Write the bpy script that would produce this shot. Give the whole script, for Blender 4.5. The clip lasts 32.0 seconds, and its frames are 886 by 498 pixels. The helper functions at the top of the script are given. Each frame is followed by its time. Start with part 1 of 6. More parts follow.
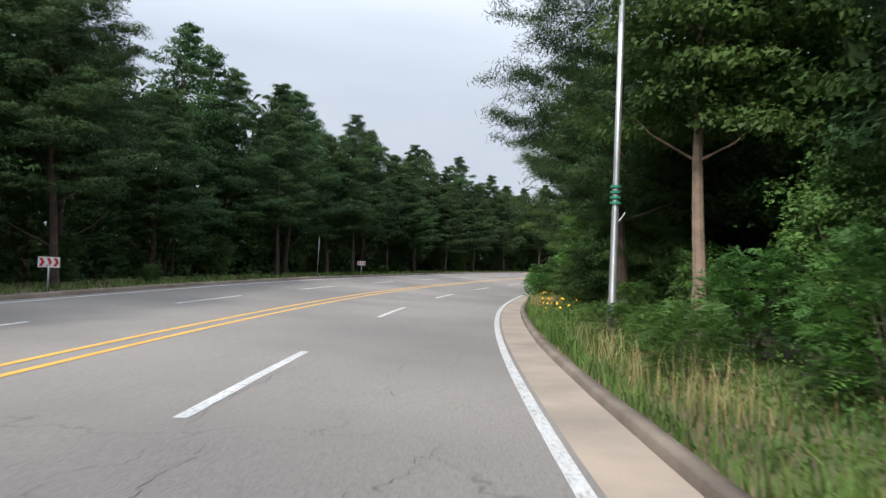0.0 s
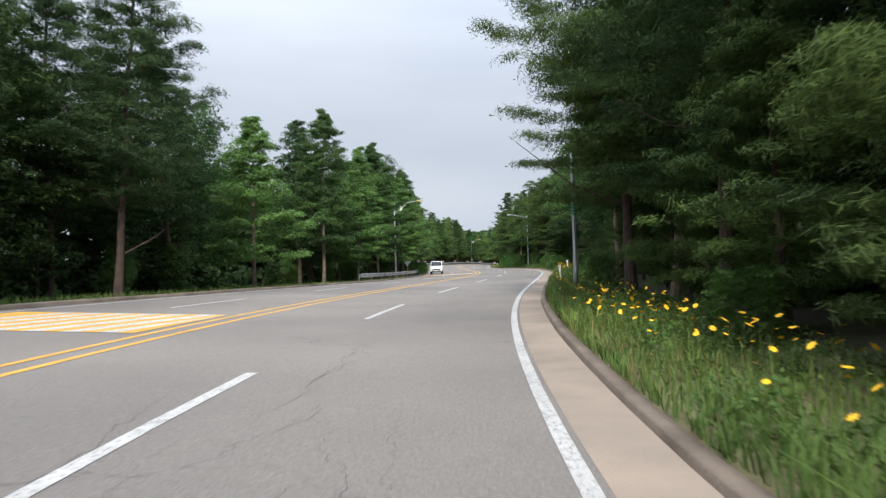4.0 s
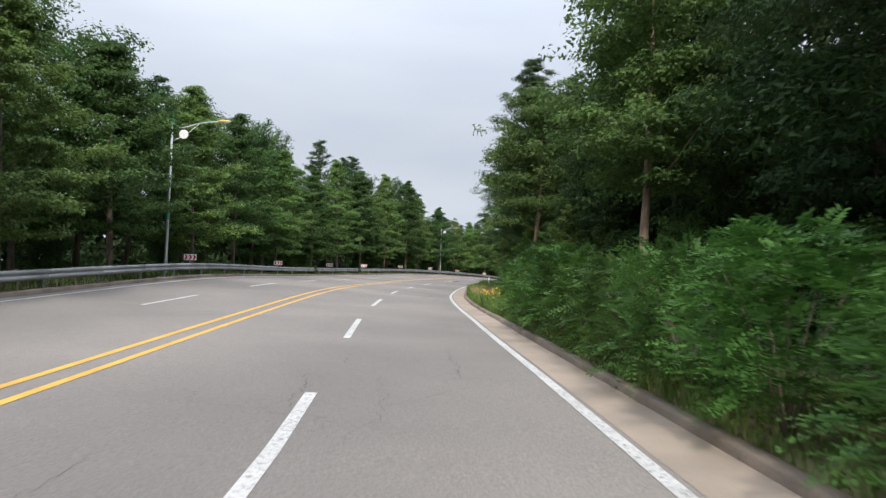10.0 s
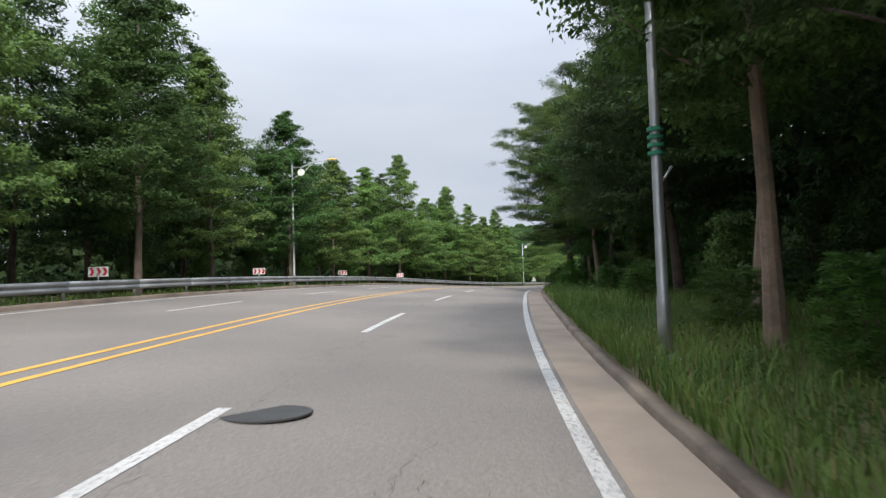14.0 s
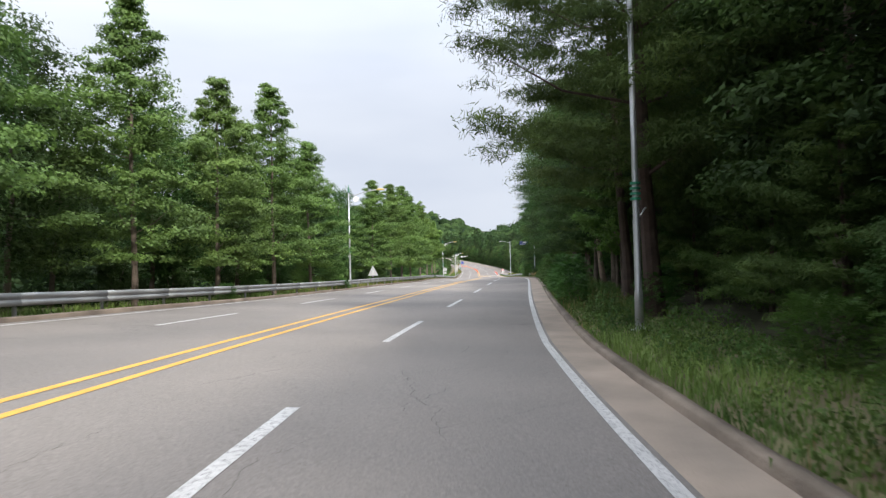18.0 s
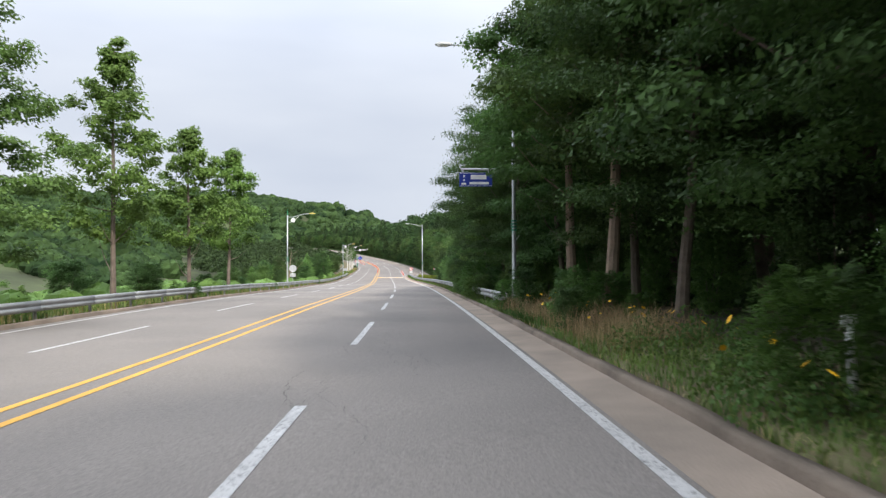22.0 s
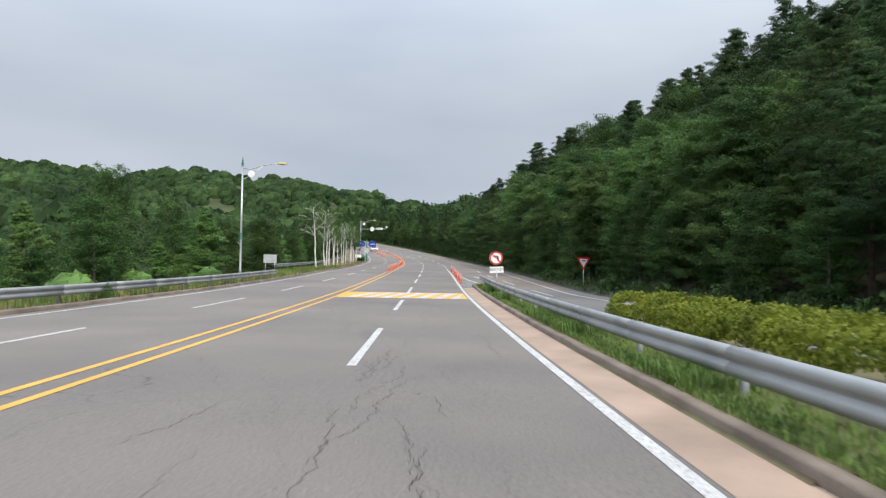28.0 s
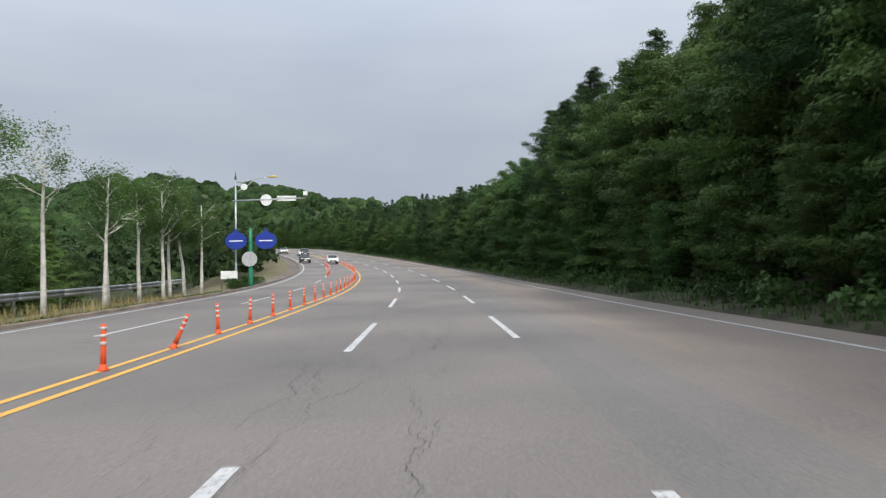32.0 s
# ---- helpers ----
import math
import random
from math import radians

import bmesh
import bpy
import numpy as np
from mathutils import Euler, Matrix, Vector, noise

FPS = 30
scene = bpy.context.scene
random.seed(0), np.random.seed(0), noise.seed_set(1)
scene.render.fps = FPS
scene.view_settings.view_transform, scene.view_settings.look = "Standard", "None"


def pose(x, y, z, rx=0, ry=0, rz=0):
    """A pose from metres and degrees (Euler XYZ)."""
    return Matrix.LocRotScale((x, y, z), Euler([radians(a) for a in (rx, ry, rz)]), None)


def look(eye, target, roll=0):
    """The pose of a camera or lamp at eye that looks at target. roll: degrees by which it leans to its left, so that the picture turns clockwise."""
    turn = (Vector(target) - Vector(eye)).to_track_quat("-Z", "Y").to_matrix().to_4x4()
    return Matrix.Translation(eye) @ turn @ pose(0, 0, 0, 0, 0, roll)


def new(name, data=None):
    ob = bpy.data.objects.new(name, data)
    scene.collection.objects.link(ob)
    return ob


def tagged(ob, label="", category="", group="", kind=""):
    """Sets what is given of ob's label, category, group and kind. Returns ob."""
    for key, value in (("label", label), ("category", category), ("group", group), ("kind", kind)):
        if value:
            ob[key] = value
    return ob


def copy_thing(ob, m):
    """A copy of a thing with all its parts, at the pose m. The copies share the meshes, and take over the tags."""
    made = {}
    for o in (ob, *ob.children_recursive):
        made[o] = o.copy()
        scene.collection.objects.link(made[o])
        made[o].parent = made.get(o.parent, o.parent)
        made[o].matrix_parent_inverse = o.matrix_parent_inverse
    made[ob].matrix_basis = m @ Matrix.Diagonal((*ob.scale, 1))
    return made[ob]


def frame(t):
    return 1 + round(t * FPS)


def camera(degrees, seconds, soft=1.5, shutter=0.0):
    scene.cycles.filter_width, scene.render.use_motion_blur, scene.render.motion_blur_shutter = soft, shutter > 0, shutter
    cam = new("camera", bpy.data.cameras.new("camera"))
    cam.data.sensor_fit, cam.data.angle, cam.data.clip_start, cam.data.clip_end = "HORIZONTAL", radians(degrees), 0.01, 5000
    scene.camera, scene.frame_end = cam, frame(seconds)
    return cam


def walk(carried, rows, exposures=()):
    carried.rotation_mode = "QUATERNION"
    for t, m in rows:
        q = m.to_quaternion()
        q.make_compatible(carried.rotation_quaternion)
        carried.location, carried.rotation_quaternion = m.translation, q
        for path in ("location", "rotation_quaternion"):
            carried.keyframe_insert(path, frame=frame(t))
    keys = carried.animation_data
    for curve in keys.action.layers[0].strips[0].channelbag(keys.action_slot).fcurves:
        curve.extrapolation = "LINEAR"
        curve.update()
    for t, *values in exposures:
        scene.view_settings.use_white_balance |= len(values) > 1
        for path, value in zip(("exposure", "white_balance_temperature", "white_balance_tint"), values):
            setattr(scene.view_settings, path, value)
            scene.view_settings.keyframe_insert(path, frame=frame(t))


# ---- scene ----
cam = camera(64.55, 32.0, soft=1.3, shutter=0.096)
PATH = [
    (0, (-23.945, -21.622, -5.069), (-21.844, -1.749, -4.271), 2.49),
    (0.5, (-22.607, -10.725, -4.979), (-19.877, 9.070, -4.156), 1.66),
    (1, (-20.758, 0.058, -4.876), (-17.363, 19.750, -4.048), 1.15),
    (1.5, (-18.454, 10.736, -4.758), (-14.245, 30.270, -3.925), 0.86),
    (2, (-15.726, 21.124, -4.563), (-10.543, 40.421, -3.695), 0.42),
    (2.5, (-12.494, 31.357, -4.336), (-6.156, 50.306, -3.441), -0.39),
    (3, (-8.312, 41.527, -4.068), (-0.599, 59.958, -3.166), -0.72),
    (3.5, (-3.615, 51.152, -3.738), (5.235, 69.064, -2.817), -1.04),
    (4, (1.269, 60.116, -3.420), (11.138, 77.486, -2.471), -1.54),
    (4.5, (6.487, 68.625, -3.099), (17.200, 85.484, -2.110), -1.85),
    (5, (12.092, 76.927, -2.774), (23.524, 93.303, -1.717), -1.96),
    (5.5, (17.978, 85.060, -2.444), (29.838, 101.127, -1.347), -1.93),
    (6, (24.007, 93.085, -2.112), (35.996, 109.056, -1.018), -1.78),
    (6.5, (30.046, 101.057, -1.789), (41.985, 117.066, -0.709), -1.47),
    (7, (35.991, 109.012, -1.485), (47.971, 124.988, -0.373), -0.92),
    (7.5, (41.813, 117.061, -1.207), (53.785, 133.043, -0.076), -0.03),
    (8, (47.216, 124.932, -0.920), (58.945, 141.089, 0.244), 0.81),
    (8.5, (52.082, 132.434, -0.661), (63.374, 148.900, 0.507), 1.28),
    (9, (56.582, 139.806, -0.418), (67.433, 156.566, 0.741), 1.43),
    (9.5, (60.886, 147.208, -0.159), (71.299, 164.243, 1.000), 1.58),
    (10, (65.189, 154.856, 0.034), (75.233, 172.115, 1.155), 1.65),
    (10.5, (69.674, 162.902, 0.257), (79.639, 180.210, 1.323), 1.31),
    (11, (74.253, 170.948, 0.491), (84.176, 188.283, 1.524), 0.48),
    (11.5, (79.014, 179.139, 0.708), (88.936, 196.475, 1.718), -0.21),
    (12, (84.042, 187.500, 0.956), (94.100, 204.760, 1.933), -0.86),
    (12.5, (89.080, 195.786, 1.222), (99.496, 212.832, 2.196), -1.30),
    (13, (94.437, 203.865, 1.470), (105.224, 220.678, 2.458), -1.39),
    (13.5, (99.678, 211.755, 1.752), (111.050, 228.177, 2.747), -1.68),
    (14, (105.325, 219.012, 2.082), (117.844, 234.574, 3.146), -1.81),
    (14.5, (111.364, 225.806, 2.424), (124.682, 240.690, 3.479), -1.88),
    (15, (117.660, 232.364, 2.741), (131.138, 247.112, 3.667), -1.95),
    (15.5, (124.044, 238.924, 2.986), (137.329, 253.857, 3.716), -2.01),
    (16, (130.468, 245.612, 3.106), (144.228, 260.112, 3.731), -2.02),
    (16.5, (137.453, 252.324, 3.195), (151.733, 266.315, 3.767), -1.84),
    (17, (144.597, 258.964, 3.213), (159.387, 272.418, 3.736), -1.55),
    (17.5, (151.898, 265.333, 3.166), (167.193, 278.210, 3.681), -1.38),
    (18, (159.369, 271.312, 3.104), (175.133, 283.608, 3.648), -1.39),
    (18.5, (167.002, 276.828, 3.043), (183.162, 288.597, 3.618), -1.18),
    (19, (175.032, 282.268, 3.046), (191.582, 293.484, 3.622), -0.86),
    (19.5, (183.248, 287.586, 3.133), (200.124, 298.300, 3.748), -0.24),
    (20, (191.580, 292.755, 3.218), (208.673, 303.118, 3.881), 0.18),
    (20.5, (199.841, 297.790, 3.302), (217.027, 307.998, 3.969), -0.02),
    (21, (208.256, 302.897, 3.361), (225.498, 313.015, 3.975), 0.04),
    (21.5, (216.757, 308.053, 3.338), (234.015, 318.148, 3.852), -0.04),
    (22, (225.218, 313.289, 3.254), (242.397, 323.524, 3.666), -0.30),
    (22.5, (233.518, 318.534, 3.147), (250.681, 328.796, 3.491), -0.52),
    (23, (241.667, 323.819, 3.074), (258.783, 334.158, 3.435), -0.39),
    (23.5, (250.278, 329.406, 2.954), (267.322, 339.865, 3.298), -0.09),
    (24, (259.160, 335.399, 2.817), (276.066, 346.079, 3.178), 0.23),
    (24.5, (268.312, 341.560, 2.645), (285.116, 352.400, 2.996), 0.36),
    (25, (277.626, 347.997, 2.474), (294.367, 358.934, 2.801), 0.38),
    (25.5, (287.057, 354.613, 2.317), (303.726, 365.659, 2.654), 0.55),
    (26, (296.595, 361.179, 2.139), (313.116, 372.447, 2.429), 0.70),
    (26.5, (306.101, 367.794, 1.949), (322.530, 379.195, 2.224), 0.85),
    (27, (315.525, 374.426, 1.766), (331.955, 385.826, 2.087), 0.97),
    (27.5, (324.836, 381.023, 1.611), (341.323, 392.337, 2.020), 1.03),
    (28, (333.945, 387.612, 1.503), (350.389, 398.987, 1.958), 0.97),
    (28.5, (343.162, 394.271, 1.444), (359.566, 405.702, 1.936), 0.76),
    (29, (352.521, 400.851, 1.410), (368.883, 412.343, 1.910), 0.17),
    (29.5, (361.922, 407.461, 1.461), (378.267, 418.974, 2.009), -0.48),
    (30, (371.323, 414.117, 1.616), (387.675, 425.618, 2.207), -0.82),
    (30.5, (380.565, 420.638, 1.823), (396.910, 432.144, 2.489), -1.05),
    (31, (389.627, 427.046, 2.037), (405.979, 438.538, 2.775), -1.15),
    (31.5, (398.668, 433.385, 2.243), (415.021, 444.872, 3.047), -1.11),
    (32, (407.676, 439.734, 2.443), (424.022, 451.228, 3.282), -1.05),
]
walk(cam, [(t, look(eye, target, roll)) for t, eye, target, roll in PATH], exposures=[(0, 0.04, 6520, 10), (8, 0.0, 6600, 11), (14, 0.04, 6650, 11), (16, 0.12, 6690, 12), (17, 0.30, 6720, 12), (19, 0.32, 6720, 12), (21, 0.25, 6720, 12), (24, 0.06, 6600, 11), (25, -0.2, 6560, 11), (28, -0.2, 6500, 10), (30, -0.24, 6500, 10), (32, -0.36, 6500, 10)])

# ---- world and light ----
world = bpy.data.worlds.new("overcast_sky")
scene.world = world
world.use_nodes = True
wn, wl = world.node_tree.nodes, world.node_tree.links
for n_ in list(wn):
    wn.remove(n_)
w_out, w_bg = wn.new("ShaderNodeOutputWorld"), wn.new("ShaderNodeBackground")
w_sky = wn.new("ShaderNodeTexSky")
w_sky.sky_type = "NISHITA"
w_sky.sun_disc = False
SUN_ELEV, SUN_AZ = 39.0, 211.0
w_sky.sun_elevation, w_sky.sun_rotation = radians(SUN_ELEV), radians(SUN_AZ)
w_sky.dust_density, w_sky.air_density = 4.0, 1.0
w_hsv = wn.new("ShaderNodeHueSaturation")
w_hsv.inputs["Saturation"].default_value = 0.35
w_tc, w_map = wn.new("ShaderNodeTexCoord"), wn.new("ShaderNodeMapping")
w_map.inputs["Scale"].default_value = (1.2, 1.2, 4.5)
w_noise = wn.new("ShaderNodeTexNoise")
w_noise.inputs["Scale"].default_value, w_noise.inputs["Detail"].default_value, w_noise.inputs["Roughness"].default_value = 1.6, 4.0, 0.45
w_ramp = wn.new("ShaderNodeValToRGB")
w_ramp.color_ramp.elements[0].position, w_ramp.color_ramp.elements[1].position = 0.3, 0.7
w_ramp.color_ramp.elements[0].color = (5.1, 5.8, 6.95, 1)
w_ramp.color_ramp.elements[1].color = (6.6, 7.25, 8.15, 1)
w_mix = wn.new("ShaderNodeMix")
w_mix.data_type = "RGBA"
w_mix.inputs["Factor"].default_value = 0.88
wl.new(w_sky.outputs["Color"], w_hsv.inputs["Color"])
wl.new(w_tc.outputs["Generated"], w_map.inputs["Vector"])
wl.new(w_map.outputs["Vector"], w_noise.inputs["Vector"])
wl.new(w_noise.outputs["Fac"], w_ramp.inputs["Fac"])
wl.new(w_hsv.outputs["Color"], w_mix.inputs["A"])
wl.new(w_ramp.outputs["Color"], w_mix.inputs["B"])
# an overcast sky is brightest overhead
w_sep, w_grad = wn.new("ShaderNodeSeparateXYZ"), wn.new("ShaderNodeMapRange")
w_grad.interpolation_type = "SMOOTHSTEP"
w_grad.inputs["From Min"].default_value, w_grad.inputs["From Max"].default_value = 0.16, 1.0
w_grad.inputs["To Min"].default_value, w_grad.inputs["To Max"].default_value = 0.108, 0.37
wl.new(w_tc.outputs["Generated"], w_sep.inputs[0])
wl.new(w_sep.outputs["Z"], w_grad.inputs["Value"])
wl.new(w_grad.outputs["Result"], w_bg.inputs["Strength"])
wl.new(w_mix.outputs["Result"], w_bg.inputs["Color"])
wl.new(w_bg.outputs["Background"], w_out.inputs["Surface"])

sun_data = bpy.data.lights.new("sun", "SUN")
sun_data.energy, sun_data.angle, sun_data.color = 3.5, radians(5), (1.0, 0.965, 0.89)
sun = new("sun", sun_data)
_az, _el = radians(SUN_AZ), radians(SUN_ELEV)
sun.matrix_world = look((0, 0, 0), (-math.sin(_az) * math.cos(_el), -math.cos(_az) * math.cos(_el), -math.sin(_el)))


# ---- materials ----
def mat(name, base, rough=0.8, var=0.25, scale=6.0, fine=60.0, bump=0.3, metal=0.0, tint=None, hue_random=0.0, translucent=0.0, spec=0.3):
    """A painted or natural surface: base colour, blotches and grain at two scales, and fine relief."""
    m = bpy.data.materials.new(name)
    m.use_nodes = True
    nt = m.node_tree
    b = nt.nodes["Principled BSDF"]
    b.inputs["Roughness"].default_value, b.inputs["Metallic"].default_value = rough, metal
    b.inputs["Specular IOR Level"].default_value = spec
    tc = nt.nodes.new("ShaderNodeTexCoord")
    n1, n2 = nt.nodes.new("ShaderNodeTexNoise"), nt.nodes.new("ShaderNodeTexNoise")
    n1.inputs["Scale"].default_value, n2.inputs["Scale"].default_value = scale, fine
    n1.inputs["Detail"].default_value, n2.inputs["Detail"].default_value = 4, 2
    for n in (n1, n2):
        nt.links.new(tc.outputs["Object"], n.inputs["Vector"])
    r1 = nt.nodes.new("ShaderNodeValToRGB")
    r1.color_ramp.elements[0].position, r1.color_ramp.elements[1].position = 0.3, 0.7
    lo, hi = 1 - var, 1 + var
    c2 = tint or base
    r1.color_ramp.elements[0].color = (base[0] * lo, base[1] * lo, base[2] * lo, 1)
    r1.color_ramp.elements[1].color = (min(1, c2[0] * hi), min(1, c2[1] * hi), min(1, c2[2] * hi), 1)
    mx = nt.nodes.new("ShaderNodeMix")
    mx.data_type, mx.blend_type = "RGBA", "MULTIPLY"
    mx.inputs["Factor"].default_value = 1.0
    r2 = nt.nodes.new("ShaderNodeValToRGB")
    r2.color_ramp.elements[0].color = (1 - var * 0.7,) * 3 + (1,)
    r2.color_ramp.elements[1].color = (1, 1, 1, 1)
    nt.links.new(n1.outputs["Fac"], r1.inputs["Fac"])
    nt.links.new(n2.outputs["Fac"], r2.inputs["Fac"])
    nt.links.new(r1.outputs["Color"], mx.inputs["A"])
    nt.links.new(r2.outputs["Color"], mx.inputs["B"])
    last = mx.outputs["Result"]
    if hue_random:
        oi, geo = nt.nodes.new("ShaderNodeObjectInfo"), nt.nodes.new("ShaderNodeNewGeometry")
        add = nt.nodes.new("ShaderNodeMath")
        add.operation = "ADD"
        nt.links.new(oi.outputs["Random"], add.inputs[0])
        nt.links.new(geo.outputs["Random Per Island"], add.inputs[1])
        hv, mr = nt.nodes.new("ShaderNodeHueSaturation"), nt.nodes.new("ShaderNodeMapRange")
        mr.inputs["From Max"].default_value = 2.0
        mr.inputs["To Min"].default_value, mr.inputs["To Max"].default_value = 1 - hue_random, 1 + hue_random
        m2 = nt.nodes.new("ShaderNodeMapRange")
        m2.inputs["To Min"].default_value, m2.inputs["To Max"].default_value = 0.485, 0.515
        nt.links.new(add.outputs[0], mr.inputs["Value"])
        nt.links.new(oi.outputs["Random"], m2.inputs["Value"])
        nt.links.new(mr.outputs["Result"], hv.inputs["Value"])
        nt.links.new(m2.outputs["Result"], hv.inputs["Hue"])
        nt.links.new(last, hv.inputs["Color"])
        last = hv.outputs["Color"]
    nt.links.new(last, b.inputs["Base Color"])
    if bump:
        bp = nt.nodes.new("ShaderNodeBump")
        bp.inputs["Strength"].default_value, bp.inputs["Distance"].default_value = bump, 0.02
        nt.links.new(n2.outputs["Fac"], bp.inputs["Height"])
        nt.links.new(bp.outputs["Normal"], b.inputs["Normal"])
    if translucent:
        tr, ms = nt.nodes.new("ShaderNodeBsdfTranslucent"), nt.nodes.new("ShaderNodeMixShader")
        ms.inputs[0].default_value = translucent
        nt.links.new(last, tr.inputs["Color"])
        out = nt.nodes["Material Output"]
        nt.links.new(b.outputs["BSDF"], ms.inputs[1])
        nt.links.new(tr.outputs["BSDF"], ms.inputs[2])
        nt.links.new(ms.outputs[0], out.inputs["Surface"])
    return m


def asphalt_material(k=1.0, cool=0.0):
    m = mat("asphalt", (0.205 * k * (1 - cool), 0.188 * k, 0.176 * k * (1 + cool)), 0.85, 0.16, 0.13, 45.0, 0.6, tint=(0.237 * k * (1 - cool), 0.212 * k, 0.192 * k * (1 + cool)))
    nt = m.node_tree
    b = nt.nodes["Principled BSDF"]
    src = b.inputs["Base Color"].links[0].from_socket
    tc = nt.nodes.new("ShaderNodeTexCoord")
    warp = nt.nodes.new("ShaderNodeTexNoise")
    warp.inputs["Scale"].default_value, warp.inputs["Detail"].default_value = 0.9, 6
    vm = nt.nodes.new("ShaderNodeVectorMath")
    vm.operation = "MULTIPLY_ADD"
    vm.inputs[1].default_value = (2.2, 2.2, 2.2)
    vo = nt.nodes.new("ShaderNodeTexVoronoi")
    vo.feature = "DISTANCE_TO_EDGE"
    vo.inputs["Scale"].default_value = 0.16
    nt.links.new(tc.outputs["Object"], warp.inputs["Vector"])
    nt.links.new(warp.outputs["Color"], vm.inputs[0])
    nt.links.new(tc.outputs["Object"], vm.inputs[2])
    nt.links.new(vm.outputs[0], vo.inputs["Vector"])
    cr = nt.nodes.new("ShaderNodeValToRGB")
    cr.color_ramp.elements[0].position, cr.color_ramp.elements[1].position = 0.0006, 0.0028
    msk = nt.nodes.new("ShaderNodeTexNoise")
    msk.inputs["Scale"].default_value = 0.11
    nt.links.new(tc.outputs["Object"], msk.inputs["Vector"])
    mr = nt.nodes.new("ShaderNodeMapRange")
    mr.inputs["From Min"].default_value, mr.inputs["From Max"].default_value = 0.55, 0.65
    nt.links.new(msk.outputs["Fac"], mr.inputs["Value"])
    mid, mid_r = nt.nodes.new("ShaderNodeTexNoise"), nt.nodes.new("ShaderNodeValToRGB")
    mid.inputs["Scale"].default_value, mid.inputs["Detail"].default_value, mid.inputs["Roughness"].default_value = 30.0, 8, 0.8
    mid_r.color_ramp.elements[0].position, mid_r.color_ramp.elements[1].position = 0.3, 0.7
    mid_r.color_ramp.elements[0].color, mid_r.color_ramp.elements[1].color = (0.55, 0.55, 0.55, 1), (1.3, 1.3, 1.29, 1)
    speck = nt.nodes.new("ShaderNodeMix")
    speck.data_type, speck.blend_type = "RGBA", "MULTIPLY"
    speck.inputs["Factor"].default_value = 1.0
    nt.links.new(tc.outputs["Object"], mid.inputs["Vector"])
    nt.links.new(mid.outputs["Fac"], mid_r.inputs["Fac"])
    nt.links.new(src, speck.inputs["A"])
    nt.links.new(mid_r.outputs["Color"], speck.inputs["B"])
    src = speck.outputs["Result"]
    mx = nt.nodes.new("ShaderNodeMix")
    mx.data_type = "RGBA"
    inv = nt.nodes.new("ShaderNodeMath")
    inv.operation = "SUBTRACT"
    inv.inputs[0].default_value = 1.0
    mul = nt.nodes.new("ShaderNodeMath")
    mul.operation = "MULTIPLY"
    nt.links.new(vo.outputs["Distance"], cr.inputs["Fac"])
    nt.links.new(cr.outputs["Color"], inv.inputs[1])
    nt.links.new(inv.outputs[0], mul.inputs[0])
    nt.links.new(mr.outputs["Result"], mul.inputs[1])
    nt.links.new(mul.outputs[0], mx.inputs["Factor"])
    nt.links.new(src, mx.inputs["A"])
    mx.inputs["B"].default_value = (0.07, 0.064, 0.06, 1)
    nt.links.new(mx.outputs["Result"], b.inputs["Base Color"])
    return m


def worn_paint(name, colour, wear=0.45):
    """Road paint that has worn through to the asphalt in places."""
    m = mat(name, colour, 0.7, 0.12, 1.5, 40.0, 0.3)
    nt = m.node_tree
    b = nt.nodes["Principled BSDF"]
    src = b.inputs["Base Color"].links[0].from_socket
    tc, n = nt.nodes.new("ShaderNodeTexCoord"), nt.nodes.new("ShaderNodeTexNoise")
    n.inputs["Scale"].default_value, n.inputs["Detail"].default_value, n.inputs["Roughness"].default_value = 19.0, 7, 0.78
    nt.links.new(tc.outputs["Object"], n.inputs["Vector"])
    mr = nt.nodes.new("ShaderNodeMapRange")
    mr.inputs["From Min"].default_value, mr.inputs["From Max"].default_value = 1 - wear - 0.03, 1 - wear + 0.07
    nt.links.new(n.outputs["Fac"], mr.inputs["Value"])
    mx = nt.nodes.new("ShaderNodeMix")
    mx.data_type = "RGBA"
    nt.links.new(mr.outputs["Result"], mx.inputs["Factor"])
    nt.links.new(src, mx.inputs["A"])
    mx.inputs["B"].default_value = (0.17, 0.165, 0.16, 1)
    nt.links.new(mx.outputs["Result"], b.inputs["Base Color"])
    return m


M_ASPHALT = asphalt_material()
M_WHITE = worn_paint("white_road_paint", (0.54, 0.53, 0.515), 0.465)
M_FADED = worn_paint("faded_white_paint", (0.46, 0.445, 0.42), 0.49)
M_YELLOW = worn_paint("yellow_road_paint", (0.66, 0.36, 0.07), 0.38)
M_GUTTER = mat("gutter_concrete", (0.30, 0.25, 0.205), 0.9, 0.16, 0.7, 30, 0.4, tint=(0.34, 0.27, 0.215))
M_KERB = mat("kerb_stone", (0.205, 0.163, 0.128), 0.9, 0.35, 0.9, 25, 0.6)
M_SOIL = mat("verge_soil", (0.22, 0.155, 0.10), 0.95, 0.4, 0.8, 14, 0.8, tint=(0.13, 0.13, 0.06))
M_SHOULDER = mat("gravel_shoulder", (0.16, 0.135, 0.11), 0.95, 0.35, 0.6, 18, 0.8)
M_GROUND = mat("forest_ground", (0.045, 0.055, 0.025), 0.95, 0.45, 0.05, 2.0, 0.8, tint=(0.06, 0.075, 0.03))
M_BARK = mat("grey_bark", (0.17, 0.135, 0.11), 0.9, 0.35, 3.0, 22, 0.9)
M_PINEBARK = mat("pine_bark", (0.085, 0.06, 0.05), 0.9, 0.35, 3.0, 18, 0.9)
